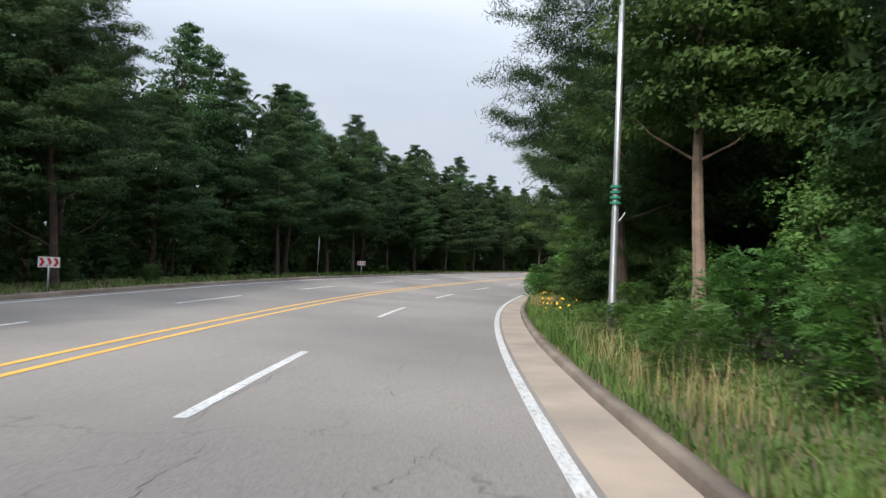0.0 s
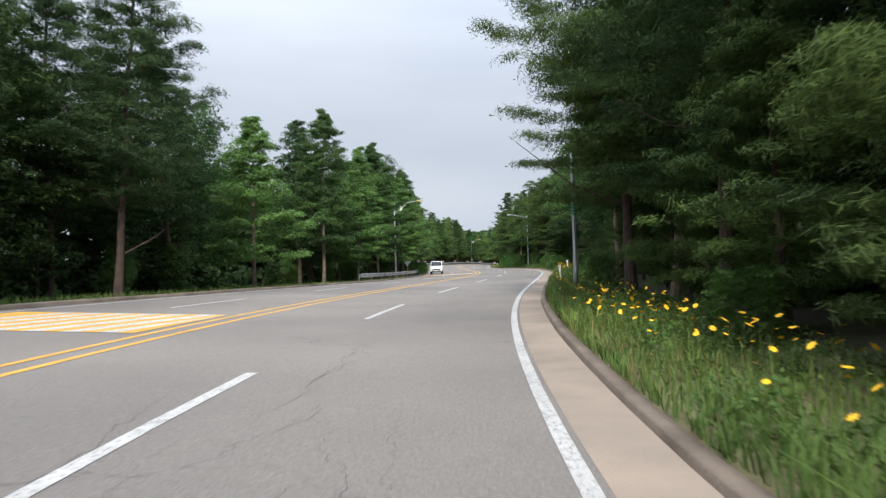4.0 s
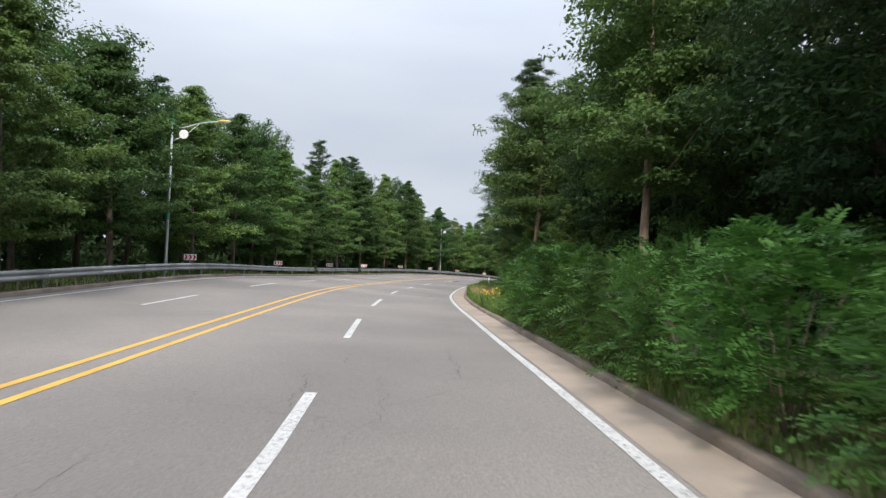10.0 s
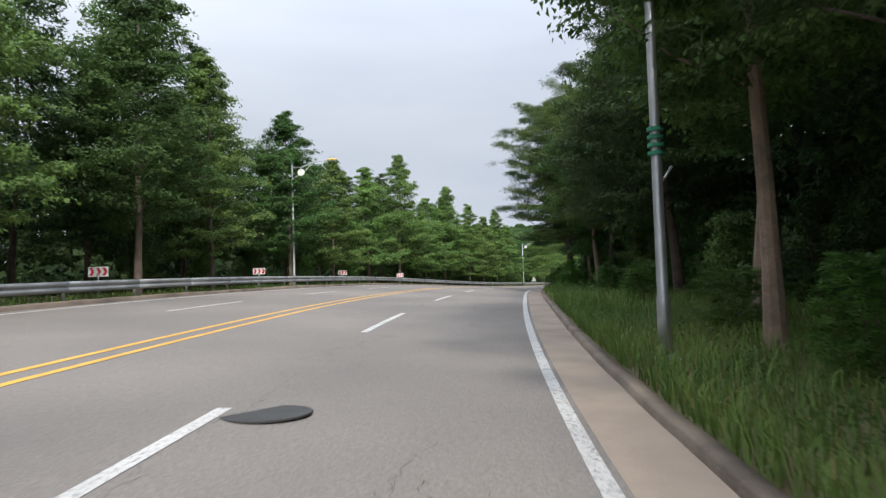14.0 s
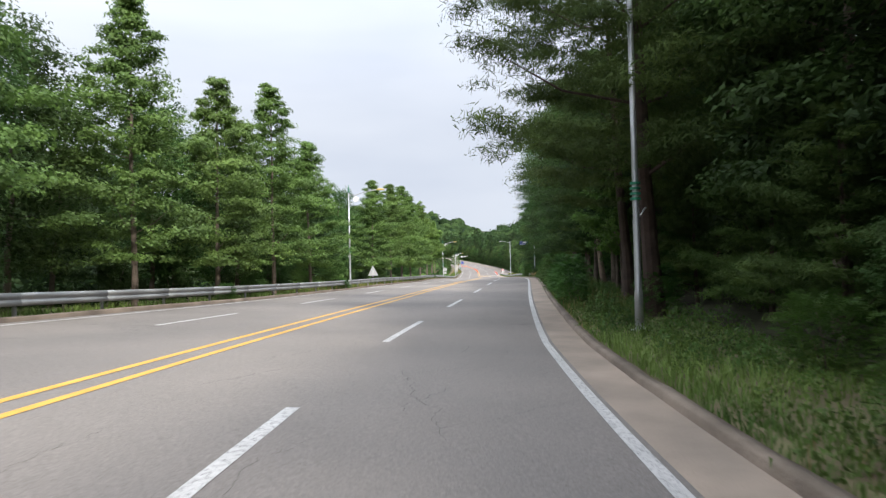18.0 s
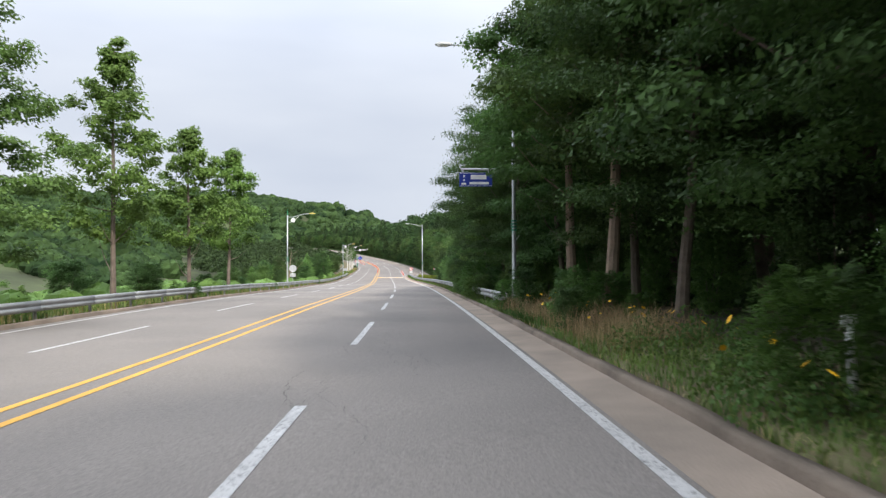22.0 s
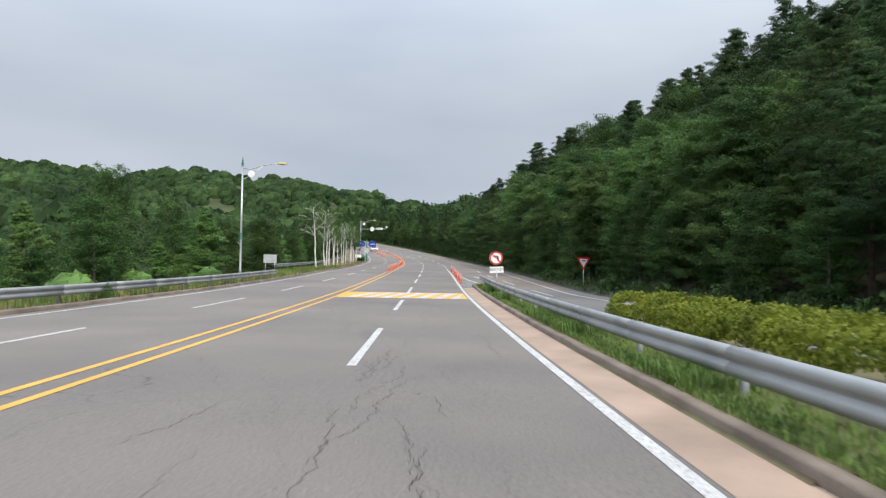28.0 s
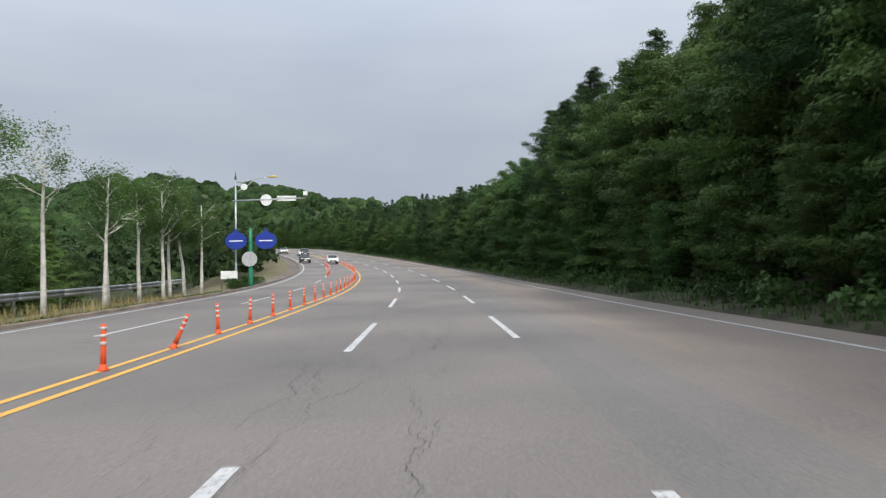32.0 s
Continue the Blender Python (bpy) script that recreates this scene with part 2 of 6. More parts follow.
M_BIRCH = mat("birch_bark", (0.62, 0.59, 0.54), 0.8, 0.3, 4.0, 9, 0.4)
M_PINE = mat("pine_needles", (0.032, 0.068, 0.027), 0.8, 0.4, 0.5, 5, 0.0, tint=(0.056, 0.100, 0.034), hue_random=0.35, translucent=0.25, spec=0.2)
M_LEAF = mat("broad_leaves", (0.046, 0.100, 0.029), 0.65, 0.4, 0.4, 5, 0.0, tint=(0.078, 0.145, 0.038), hue_random=0.35, translucent=0.38, spec=0.25)
M_EDGELEAF = mat("edge_leaves", (0.068, 0.135, 0.035), 0.6, 0.35, 0.4, 5, 0.0, tint=(0.10, 0.175, 0.042), hue_random=0.30, translucent=0.42)
# lighter copy of broad_leaves with the sunlit green put in; bushes use it too
M_MIDLEAF = mat("sunny_leaves", (0.095, 0.185, 0.045), 0.6, 0.35, 0.4, 5, 0.0, tint=(0.135, 0.235, 0.055), hue_random=0.30, translucent=0.3)
# yellow-green of young pines, and painted lit boughs on one spreading pine
M_LIGHTPINE = mat("light_pine_needles", (0.062, 0.115, 0.033), 0.7, 0.35, 0.5, 5, 0.0, tint=(0.10, 0.155, 0.040), hue_random=0.3, translucent=0.3, spec=0.2)
M_LIGHTLEAF = mat("young_leaves", (0.125, 0.225, 0.048), 0.6, 0.3, 0.4, 5, 0.0, tint=(0.15, 0.255, 0.055), hue_random=0.25, translucent=0.4)
M_SHRUB = mat("shrub_leaves", (0.062, 0.145, 0.032), 0.6, 0.35, 0.7, 6, 0.0, tint=(0.105, 0.215, 0.045), hue_random=0.3, translucent=0.35)
M_WEED = mat("weed_leaves", (0.07, 0.15, 0.032), 0.6, 0.35, 0.5, 6, 0.0, tint=(0.12, 0.22, 0.045), hue_random=0.4, translucent=0.3)
M_STRAW = mat("straw", (0.42, 0.31, 0.16), 0.8, 0.3, 0.8, 6, 0.0, tint=(0.50, 0.38, 0.20), hue_random=0.3, translucent=0.3)
M_HEDGE = mat("hedge_leaves", (0.14, 0.19, 0.02), 0.6, 0.3, 0.9, 6, 0.0, tint=(0.21, 0.25, 0.026), hue_random=0.3, translucent=0.35)
M_GRASS = mat("grass_blades", (0.085, 0.175, 0.035), 0.7, 0.35, 0.35, 3, 0.0, tint=(0.155, 0.215, 0.054), hue_random=0.4, translucent=0.35)
M_ISLAND = mat("mown_grass", (0.15, 0.22, 0.045), 0.7, 0.3, 0.35, 3, 0.0, tint=(0.23, 0.27, 0.07), hue_random=0.3, translucent=0.35)
M_DRYGRASS = mat("dry_grass_blades", (0.31, 0.23, 0.10), 0.8, 0.3, 0.35, 3, 0.0, hue_random=0.25, translucent=0.3)
M_PETAL = mat("yellow_petals", (0.85, 0.48, 0.02), 0.6, 0.15, 3, 20, 0.0)
M_FARWOOD = mat("far_wood_leaves", (0.017, 0.048, 0.019), 0.9, 0.4, 0.05, 1.2, 0.6, tint=(0.044, 0.086, 0.027), hue_random=0.45, spec=0.1)
M_STEEL = mat("galvanised_steel", (0.50, 0.51, 0.52), 0.38, 0.15, 2, 30, 0.1, metal=0.75)
M_RAIL = mat("guardrail_zinc", (0.36, 0.37, 0.37), 0.5, 0.2, 1.0, 20, 0.15, metal=0.55)
M_GREENPAINT = mat("green_paint", (0.03, 0.22, 0.13), 0.5, 0.2, 4, 30, 0.1)
M_LAMPYELLOW = mat("lamp_housing_yellow", (0.55, 0.40, 0.10), 0.45, 0.15, 4, 30, 0.05)
M_GREYPAINT = mat("grey_paint", (0.42, 0.43, 0.43), 0.55, 0.15, 3, 30, 0.1)
M_WHITEPAINT = mat("white_paint", (0.78, 0.78, 0.76), 0.5, 0.12, 3, 30, 0.05)
M_RED = mat("red_paint", (0.62, 0.03, 0.035), 0.5, 0.12, 3, 30, 0.05)
M_BLACK = mat("black_paint", (0.02, 0.02, 0.022), 0.5, 0.1, 3, 30, 0.05)
M_BLUE = mat("blue_paint", (0.02, 0.045, 0.30), 0.5, 0.12, 3, 30, 0.05)
M_ORANGE = mat("orange_plastic", (0.75, 0.10, 0.03), 0.5, 0.15, 3, 30, 0.05)
M_REFLECT = mat("reflective_band", (0.55, 0.50, 0.48), 0.4, 0.1, 8, 60, 0.05)
M_TYRE = mat("tyre_rubber", (0.02, 0.02, 0.02), 0.85, 0.2, 8, 60, 0.2)
M_CARWHITE = mat("white_car_paint", (0.75, 0.75, 0.74), 0.25, 0.05, 1, 20, 0.0, spec=0.5)
M_CARDARK = mat("dark_car_paint", (0.03, 0.032, 0.036), 0.25, 0.05, 1, 20, 0.0, spec=0.5)
M_GLASS = mat("dark_window_glass", (0.015, 0.018, 0.02), 0.08, 0.05, 1, 20, 0.0, spec=0.6)
M_IRON = mat("drain_iron", (0.06, 0.06, 0.06), 0.7, 0.2, 4, 30, 0.2, metal=0.3)
M_LEDLIGHT = mat("lamp_glass", (0.7, 0.7, 0.68), 0.3, 0.08, 3, 20, 0.0)


# ---- the road's line: heading, level and cross-fall every 20 m from station -40 ----
STEP = 20.0
HEADING = (-6.02, -5.81, -5.8, -10.03, -16.21, -22.03, -27.54, -34.13, -39.13, -39.04, -35.09, -30.7, -27.79, -27.44, -30.19, -34.19, -41.63, -45.35, -46.65, -50.75, -55.4, -58.05, -58.63, -58.03, -57.04, -56.55, -56.08, -55.27, -55.01, -54.63, -54.29, -54.31, -54.56, -54.76, -54.36, -54.05, -53.3, -51, -48.5, -45.8, -43, -40.2, -37.4, -34.6, -31.8, -29, -26, -22, -17, -12)
LEVEL = (-6.83, -6.72, -6.58, -6.42, -6.18, -5.76, -5.15, -4.48, -3.8, -3.11, -2.51, -1.98, -1.52, -1.08, -0.58, -0.06, 0.63, 1.3, 1.57, 1.55, 1.44, 1.58, 1.79, 1.8, 1.58, 1.35, 1.07, 0.82, 0.54, 0.23, -0.01, -0.11, -0.02, 0.32, 0.7, 1.07, 1.4, 1.9, 2.6, 3.5, 4.5, 5.7, 7, 8.4, 9.9, 11.4, 12.6, 13.6, 14.4, 15)
CROSSFALL = (-0.025, -0.019, -0.008, 0.014, 0.036, 0.043, 0.042, 0.039, 0.016, -0.011, -0.025, -0.026, -0.012, 0.029, 0.064, 0.058, 0.051, 0.047, 0.052, 0.061, 0.05, 0.017, -0.01, -0.015, -0.011, 0.001, 0.004, -0.004, -0.004, -0.007, -0.003, -0.0, -0.0, -0.005, -0.005, -0.01, 0.0, 0.0, 0.0, 0.0, 0.0, 0.0, 0.0, 0.0, 0.0, 0.0, 0.0, 0.0, 0.0, 0.0)
ORIGIN = (-26.56, -57.58)


def _smooth(values, q):
    v = np.array(values, float)
    g = np.gradient(v)
    i = np.clip(q.astype(int), 0, len(v) - 2)
    u = q - i
    return (2 * u**3 - 3 * u**2 + 1) * v[i] + (u**3 - 2 * u**2 + u) * g[i] + (-2 * u**3 + 3 * u**2) * v[i + 1] + (u**3 - u**2) * g[i + 1]


ST = np.arange(-36.0, 40 + STEP * (len(HEADING) - 5), 1.0)
_q = np.clip((ST + 40) / STEP, 0, len(HEADING) - 1.001)
HD = np.radians(_smooth(HEADING, _q))
LV, XF = _smooth(LEVEL, _q), _smooth(CROSSFALL, _q)
_d = np.stack([-np.sin(HD), np.cos(HD)], 1)
LINE = np.vstack([[ORIGIN], np.array(ORIGIN) + np.cumsum((_d[1:] + _d[:-1]) / 2, axis=0)])
S_END = float(ST[-1])


def road_z(S, lat):
    return np.interp(S, ST, LV) - np.interp(S, ST, XF) * np.clip(lat, -16, 3)


def at(S, lat, dz=0.0):
    """Points from stations, offsets to the right of the edge line and heights over the road."""
    S, lat = np.broadcast_arrays(np.asarray(S, float), np.asarray(lat, float))
    x, y, a = np.interp(S, ST, LINE[:, 0]), np.interp(S, ST, LINE[:, 1]), np.interp(S, ST, HD)
    return np.stack([x + np.cos(a) * lat, y + np.sin(a) * lat, road_z(S, lat) + dz], -1)


def edge_shift(S):
    """How far the edge line and kerb wander from the road's line."""
    return np.interp(S, (0, 100, 150, 160, 178, 192, 212, 225, 235, 244, 254, 264, 300, 318, 338, 347, 356, 366, 376, 396, 416, 440, 478, 498, 566, 588), (0.06, 0.09, 0.14, 0.06, -0.30, -0.30, 0.0, 0.12, 0.0, -0.08, 0.04, 0.12, 0.05, -0.03, 0.05, -0.14, -0.37, -0.5, -0.37, -0.26, -0.15, 0.0, 0.07, 0.1, 0.06, 0.0))


def head(S):
    return math.degrees(float(np.interp(S, ST, HD)))


def station(xy):
    """Station and offset of points of the plan."""
    xy = np.asarray(xy, float).reshape(-1, 2)
    S, L = np.empty(len(xy)), np.empty(len(xy))
    for a in range(0, len(xy), 2000):
        q = xy[a : a + 2000]
        j = ((q[:, None] - LINE[None]) ** 2).sum(-1).argmin(1)
        o = q - LINE[j]
        S[a : a + 2000] = ST[j] - o[:, 0] * np.sin(HD[j]) + o[:, 1] * np.cos(HD[j])
        L[a : a + 2000] = o[:, 0] * np.cos(HD[j]) + o[:, 1] * np.sin(HD[j])
    return S, L


def ease(x, a, b):
    u = np.clip((np.asarray(x, float) - a) / (b - a), 0, 1)
    return u * u * (3 - 2 * u)


def ramp_left(S):
    """The side road's near edge, as an offset to the right of the edge line."""
    return np.interp(S, (545, 560, 572, 585, 600, 612, 618, 626, 634, 640, 660, 700), (20.0, 11.0, 6.5, 3.9, 2.6, 1.66, 1.08, 0.68, 0.5, 0.29, 0.2, 0.2))


def ramp_right(S):
    return np.interp(S, (545, 560, 572, 585, 600, 620, 660, 700, 800), (27.0, 16.5, 11.5, 8.0, 6.4, 6.3, 6.3, 6.1, 5.6))


def land(S, lat, xy=None):
    """Height of the open ground."""
    S, lat = np.broadcast_arrays(np.asarray(S, float), np.asarray(lat, float))
    z = road_z(S, lat)
    lat = np.where(lat > 0.3, np.maximum(lat - edge_shift(S), 0.31), lat)
    r = np.clip(lat - 1.0, 0, None)
    right = 0.10 + 0.035 * np.clip(r, 0, 20) * (1 - ease(S, 440, 480)) - 1.8 * ease(S, 450, 490) * (1 - ease(S, 545, 575)) * ease(r, 2, 14)
    rr = np.clip(lat - ramp_right(S) - 1.5, 0, None)
    hill = ease(S, 545, 590) * (1 - 0.62 * ease(S, 690, 790)) * (0.10 * np.clip(rr, 0, 4) + 0.62 * np.clip(rr - 3, 0, 75) + 0.12 * np.clip(rr - 79, 0, 120))
    right = right + hill
    l = np.clip(-13.4 - lat, 0, None)
    left = -0.05 + 0.0 * l - ease(S, 395, 450) * (0.22 * np.clip(l - 4.5, 0, 30))
    return z + np.where(lat > -6.5, np.where(lat > 0.99, right, np.where(lat > 0.5, -0.1, -0.6)), np.where(l > 0, left, -0.6))


HILLS = ((449, 895, 260, 56.0), (523, 915, 200, 64.0), (587, 932, 150, 69.6), (654, 942, 120, 59.9), (698, 890, 150, 74.4), (792, 890, 150, 78.4), (911, 912, 140, 79.2), (1042, 943, 150, 71.7), (1122, 918, 180, 62.8), (1118, 829, 180, 57.9))


def ground_z(x, y):
    x, y = np.asarray(x, float), np.asarray(y, float)
    shape = x.shape
    S, L = station(np.stack([x.ravel(), y.ravel()], 1))
    z = land(S, L)
    near = (1 - ease(np.abs(L + 6), 60, 130)) * (1 - ease(S, S_END - 10, S_END + 60))
    far = np.zeros_like(z)
    for hx, hy, hr, hh in HILLS:
        far = np.maximum(far, hh * np.exp(-(((x.ravel() - hx) ** 2 + (y.ravel() - hy) ** 2) / (hr * hr))))
    z = z * near + (far - 5.0) * (1 - near)
    return z.reshape(shape)


# ---- mesh helpers ----
def mesh_from(name, verts, faces, material, smooth=False):
    me = bpy.data.meshes.new(name)
    v = np.asarray(verts, dtype=np.float32).reshape(-1, 3)
    me.vertices.add(len(v))
    me.vertices.foreach_set("co", v.ravel())
    if isinstance(faces, np.ndarray):
        n, k = faces.shape
        me.loops.add(n * k)
        me.polygons.add(n)
        me.loops.foreach_set("vertex_index", faces.ravel().astype(np.int32))
        me.polygons.foreach_set("loop_start", np.arange(0, n * k, k, dtype=np.int32))
    else:
        me.clear_geometry()
        me.from_pydata([tuple(map(float, p)) for p in v], [], [tuple(int(i) for i in f) for f in faces])
    me.update(calc_edges=True)
    me.validate()
    if smooth:
        me.polygons.foreach_set("use_smooth", np.ones(len(me.polygons), dtype=bool))
    if material:
        me.materials.append(material)
    return me


def strip(S, lats, heights, material, name, dz=0.0):
    """A sheet along the road: one row of points a station, at the given offsets and heights (numbers or functions of the station)."""
    S = np.asarray(S, float)
    cols = [at(S, l(S) if callable(l) else l, (h(S) if callable(h) else h) + dz) for l, h in zip(lats, heights)]
    g = np.stack(cols, 1)
    n, k = g.shape[:2]
    i = (np.arange(n - 1)[:, None] * k + np.arange(k - 1)[None]).ravel()
    f = np.stack([i, i + 1, i + k + 1, i + k], 1)
    return mesh_from(name, g.reshape(-1, 3), f, material)


def thing(name, label, category, group="", kind="", m=None):
    e = new(name)
    e.empty_display_size = 0.2
    if m is not None:
        e.matrix_world = m
    return tagged(e, label, category, group, kind)


def part(name, me, parent, label="", m=None):
    o = new(name, me)
    o.parent = parent
    if m is not None:
        o.matrix_local = m
    return tagged(o, label) if label else o


def bm_mesh(name, fn, material, smooth=False):
    bm = bmesh.new()
    fn(bm)
    me = bpy.data.meshes.new(name)
    bm.to_mesh(me)
    bm.free()
    me.materials.append(material)
    if smooth:
        me.polygons.foreach_set("use_smooth", np.ones(len(me.polygons), dtype=bool))
    return me


def box(sx, sy, sz, material, c=(0, 0, 0), bevel=0.0, name="box"):
    def fn(bm):
        bmesh.ops.create_cube(bm, size=1.0)
        bmesh.ops.scale(bm, vec=(sx, sy, sz), verts=bm.verts)
        bmesh.ops.translate(bm, vec=c, verts=bm.verts)
        if bevel:
            bmesh.ops.bevel(bm, geom=list(bm.edges), offset=bevel, segments=2, affect="EDGES", profile=0.6)
    return bm_mesh(name, fn, material)


def tube(points, radii, material, sides=8, name="tube", cap=True):
    """A tapered tube through points."""
    pts = [Vector(p) for p in points]
    verts, faces = [], []
    for i, p in enumerate(pts):
        d = (pts[min(i + 1, len(pts) - 1)] - pts[max(i - 1, 0)]).normalized()
        u = d.orthogonal().normalized() if abs(d.z) < 0.99 else Vector((1, 0, 0))
        if abs(d.z) >= 0.99:
            u = (u - d * u.dot(d)).normalized()
        w = d.cross(u)
        for k in range(sides):
            a = 2 * math.pi * k / sides
            verts.append(p + (u * math.cos(a) + w * math.sin(a)) * radii[i])
    for i in range(len(pts) - 1):
        for k in range(sides):
            a, b = i * sides + k, i * sides + (k + 1) % sides
            faces.append((a, b, b + sides, a + sides))
    if cap:
        faces.append(tuple(range(sides))[::-1])
        faces.append(tuple(range((len(pts) - 1) * sides, len(pts) * sides)))
    return mesh_from(name, [tuple(v) for v in verts], faces, material, True)


def disc(radius, thick, material, name="disc", sides=32, c=(0, 0, 0), turn=None):
    def fn(bm):
        bmesh.ops.create_cone(bm, cap_ends=True, segments=sides, radius1=radius, radius2=radius, depth=thick)
        bmesh.ops.rotate(bm, cent=(0, 0, 0), matrix=turn or Matrix.Rotation(math.pi / 2, 3, "X"), verts=bm.verts)
        bmesh.ops.translate(bm, vec=c, verts=bm.verts)
    return bm_mesh(name, fn, material)


def joined(name, meshes, material):
    """Several meshes in one."""
    vs, fs, o = [], [], 0
    for me in meshes:
        vs += [tuple(v.co) for v in me.vertices]
        fs += [tuple(i + o for i in p.vertices) for p in me.polygons]
        o += len(me.vertices)
    return mesh_from(name, vs, fs, material)


rng = np.random.default_rng(7)

# ---- ground, road and verges ----
gx = np.concatenate([np.arange(-1500, -220, 80.0), np.arange(-220, 900, 10.0), np.arange(900, 2300, 80.0)])
gy = np.concatenate([np.arange(-1500, -160, 80.0), np.arange(-160, 1000, 10.0), np.arange(1000, 2600, 80.0)])
GX, GY = np.meshgrid(gx, gy, indexing="ij")
GZ = ground_z(GX, GY)
_S, _L = station(np.stack([GX.ravel(), GY.ravel()], 1))
_cor = ((_L > -26) & (_L < 24)).reshape(GX.shape)
GZ = GZ - np.where(_cor, 1.2, 0.0)
nI, nJ = GX.shape
_i = (np.arange(nI - 1)[:, None] * nJ + np.arange(nJ - 1)[None]).ravel()
ground = new("ground", mesh_from("ground", np.stack([GX, GY, GZ], -1), np.stack([_i, _i + nJ, _i + nJ + 1, _i + 1], 1), M_GROUND, True))
tagged(ground, "dark green wooded ground rolling away to hills", "ground", kind="structure")

LATS = (-13.75, -10, -6.5, -3.2, lambda S: 0.16 + edge_shift(S))
road = tagged(new("road", strip(np.arange(-30, 540.5, 2.0), LATS, (0, 0, 0, 0, 0), M_ASPHALT, "road")), "worn grey asphalt road with fine cracks", "road", kind="structure")
# the same asphalt, its colour scaled to 0.86 from station 540 on
tagged(new("road_later_surface", strip(np.linspace(540, S_END - 1, int((S_END - 541) / 2) + 1), LATS, (0, 0, 0, 0, 0), asphalt_material(0.86, -0.015), "road_later_surface")), "coarse worn grey asphalt with long cracks", "road", kind="structure")
M_DARKASPHALT = asphalt_material(0.80, 0.04)
M_REDGUTTER = mat("rusty_concrete", (0.32, 0.235, 0.18), 0.9, 0.16, 0.7, 30, 0.4, tint=(0.36, 0.26, 0.195))
for S0, S1, m_, lb in ((-30, 536, M_GUTTER, "tan concrete gutter beside the edge line"), (536, 606, M_REDGUTTER, "reddish concrete gutter beside the edge line")):
    tagged(new("gutter", strip(np.arange(S0, S1 + 0.1, 2.0), (lambda S: 0.14 + edge_shift(S), lambda S: 0.83 + edge_shift(S)), (0.004, 0.02), m_, "gutter")), lb, "gutter", kind="structure")


def kerb_mesh(S, lat0, side, w=0.2, h=0.16, drop=0.0):
    prof_l = [lat0, lat0 + side * 0.012, lat0 + side * 0.035, lat0 + side * w, lat0 + side * (w + 0.01)]
    prof_h = [-0.05, h * 0.8, h, h * 1.02, -0.1]
    r = np.random.default_rng(int(abs(lat0) * 10) + 3)
    wob = r.normal(0, 0.008, (len(S), 1)) + 0.012 * np.sin(S / 3.1)[:, None]
    es = edge_shift(S) if side > 0 else 0 * S
    g = np.stack([at(S, l + es + wob[:, 0] * 0.6, np.full(len(S), hh) + wob[:, 0] * 0.8) for l, hh in zip(prof_l, prof_h)], 1)
    n, k = g.shape[:2]
    i = (np.arange(n - 1)[:, None] * k + np.arange(k - 1)[None]).ravel()
    f = np.stack([i, i + 1, i + k + 1, i + k], 1) if side > 0 else np.stack([i, i + k, i + k + 1, i + 1], 1)
    return mesh_from("kerb", g.reshape(-1, 3), f, M_KERB)


kerb_right = tagged(new("kerb_right", kerb_mesh(np.arange(-30, 609, 1.0), 0.82, 1, 0.18, 0.13)), "low weathered concrete kerb beside the gutter", "kerb", kind="structure")
kerb_left = tagged(new("kerb_left", kerb_mesh(np.arange(-30, S_END - 2, 1.0), -13.75, -1, 0.22, 0.13)), "low brown kerb along the far shoulder", "kerb", kind="structure")


def verge(name, S, lats, material, label, category):
    lats = np.asarray(lats, float)
    g = np.stack([np.concatenate([at(S, l)[:, :2], land(S, l)[:, None]], 1) for l in [q + (edge_shift(S) if q > 0 else 0 * S) for q in lats]], 1)
    g[:, :, 2] += rng.normal(0, 0.03, g.shape[:2])
    n, k = g.shape[:2]
    i = (np.arange(n - 1)[:, None] * k + np.arange(k - 1)[None]).ravel()
    return tagged(new(name, mesh_from(name, g.reshape(-1, 3), np.stack([i, i + 1, i + k + 1, i + k], 1), material, True)), label, category, kind="structure")


verge("verge_right", np.arange(-30, 568, 2.0), (0.93, 1.2, 1.6, 2.6, 4.2), M_SOIL, "tan soil verge under grass and weeds", "verge")
M_FLOOR = mat("leaf_litter", (0.060, 0.048, 0.030), 0.95, 0.45, 0.8, 10, 0.8, tint=(0.05, 0.055, 0.026))
verge("forest_floor", np.arange(-30, 568, 2.0), (4.1, 6, 9, 13, 18, 26), M_FLOOR, "dark leaf litter under the trees", "forest floor")
SI = np.arange(566, 609, 1.0)
_g = np.stack([np.concatenate([at(SI, q)[:, :2], (road_z(SI, q) + dz)[:, None]], 1) for q, dz in ((0 * SI + 0.62, -0.1), (0 * SI + 1.0, 0.11), (0.5 + 0.5 * ramp_left(SI), 0.12), (ramp_left(SI) + 0.02, 0.02))], 1)
_n, _k = _g.shape[:2]
_i = (np.arange(_n - 1)[:, None] * _k + np.arange(_k - 1)[None]).ravel()
tagged(new("verge_island", mesh_from("verge_island", _g.reshape(-1, 3), np.stack([_i, _i + 1, _i + _k + 1, _i + _k], 1), M_SOIL, True)), "grassy strip between the road and the slip road", "verge", kind="structure")
verge("shoulder_left", np.arange(-30, S_END - 2, 2.0), (-15.4, -14.8, -14.2, -13.95), M_SHOULDER, "gravelly brown shoulder behind the kerb", "shoulder")
verge("verge_left", np.arange(-30, S_END - 2, 2.0), (-28, -23, -19, -17, -15.4), M_SOIL, "dark soil verge under grass and trees", "verge")

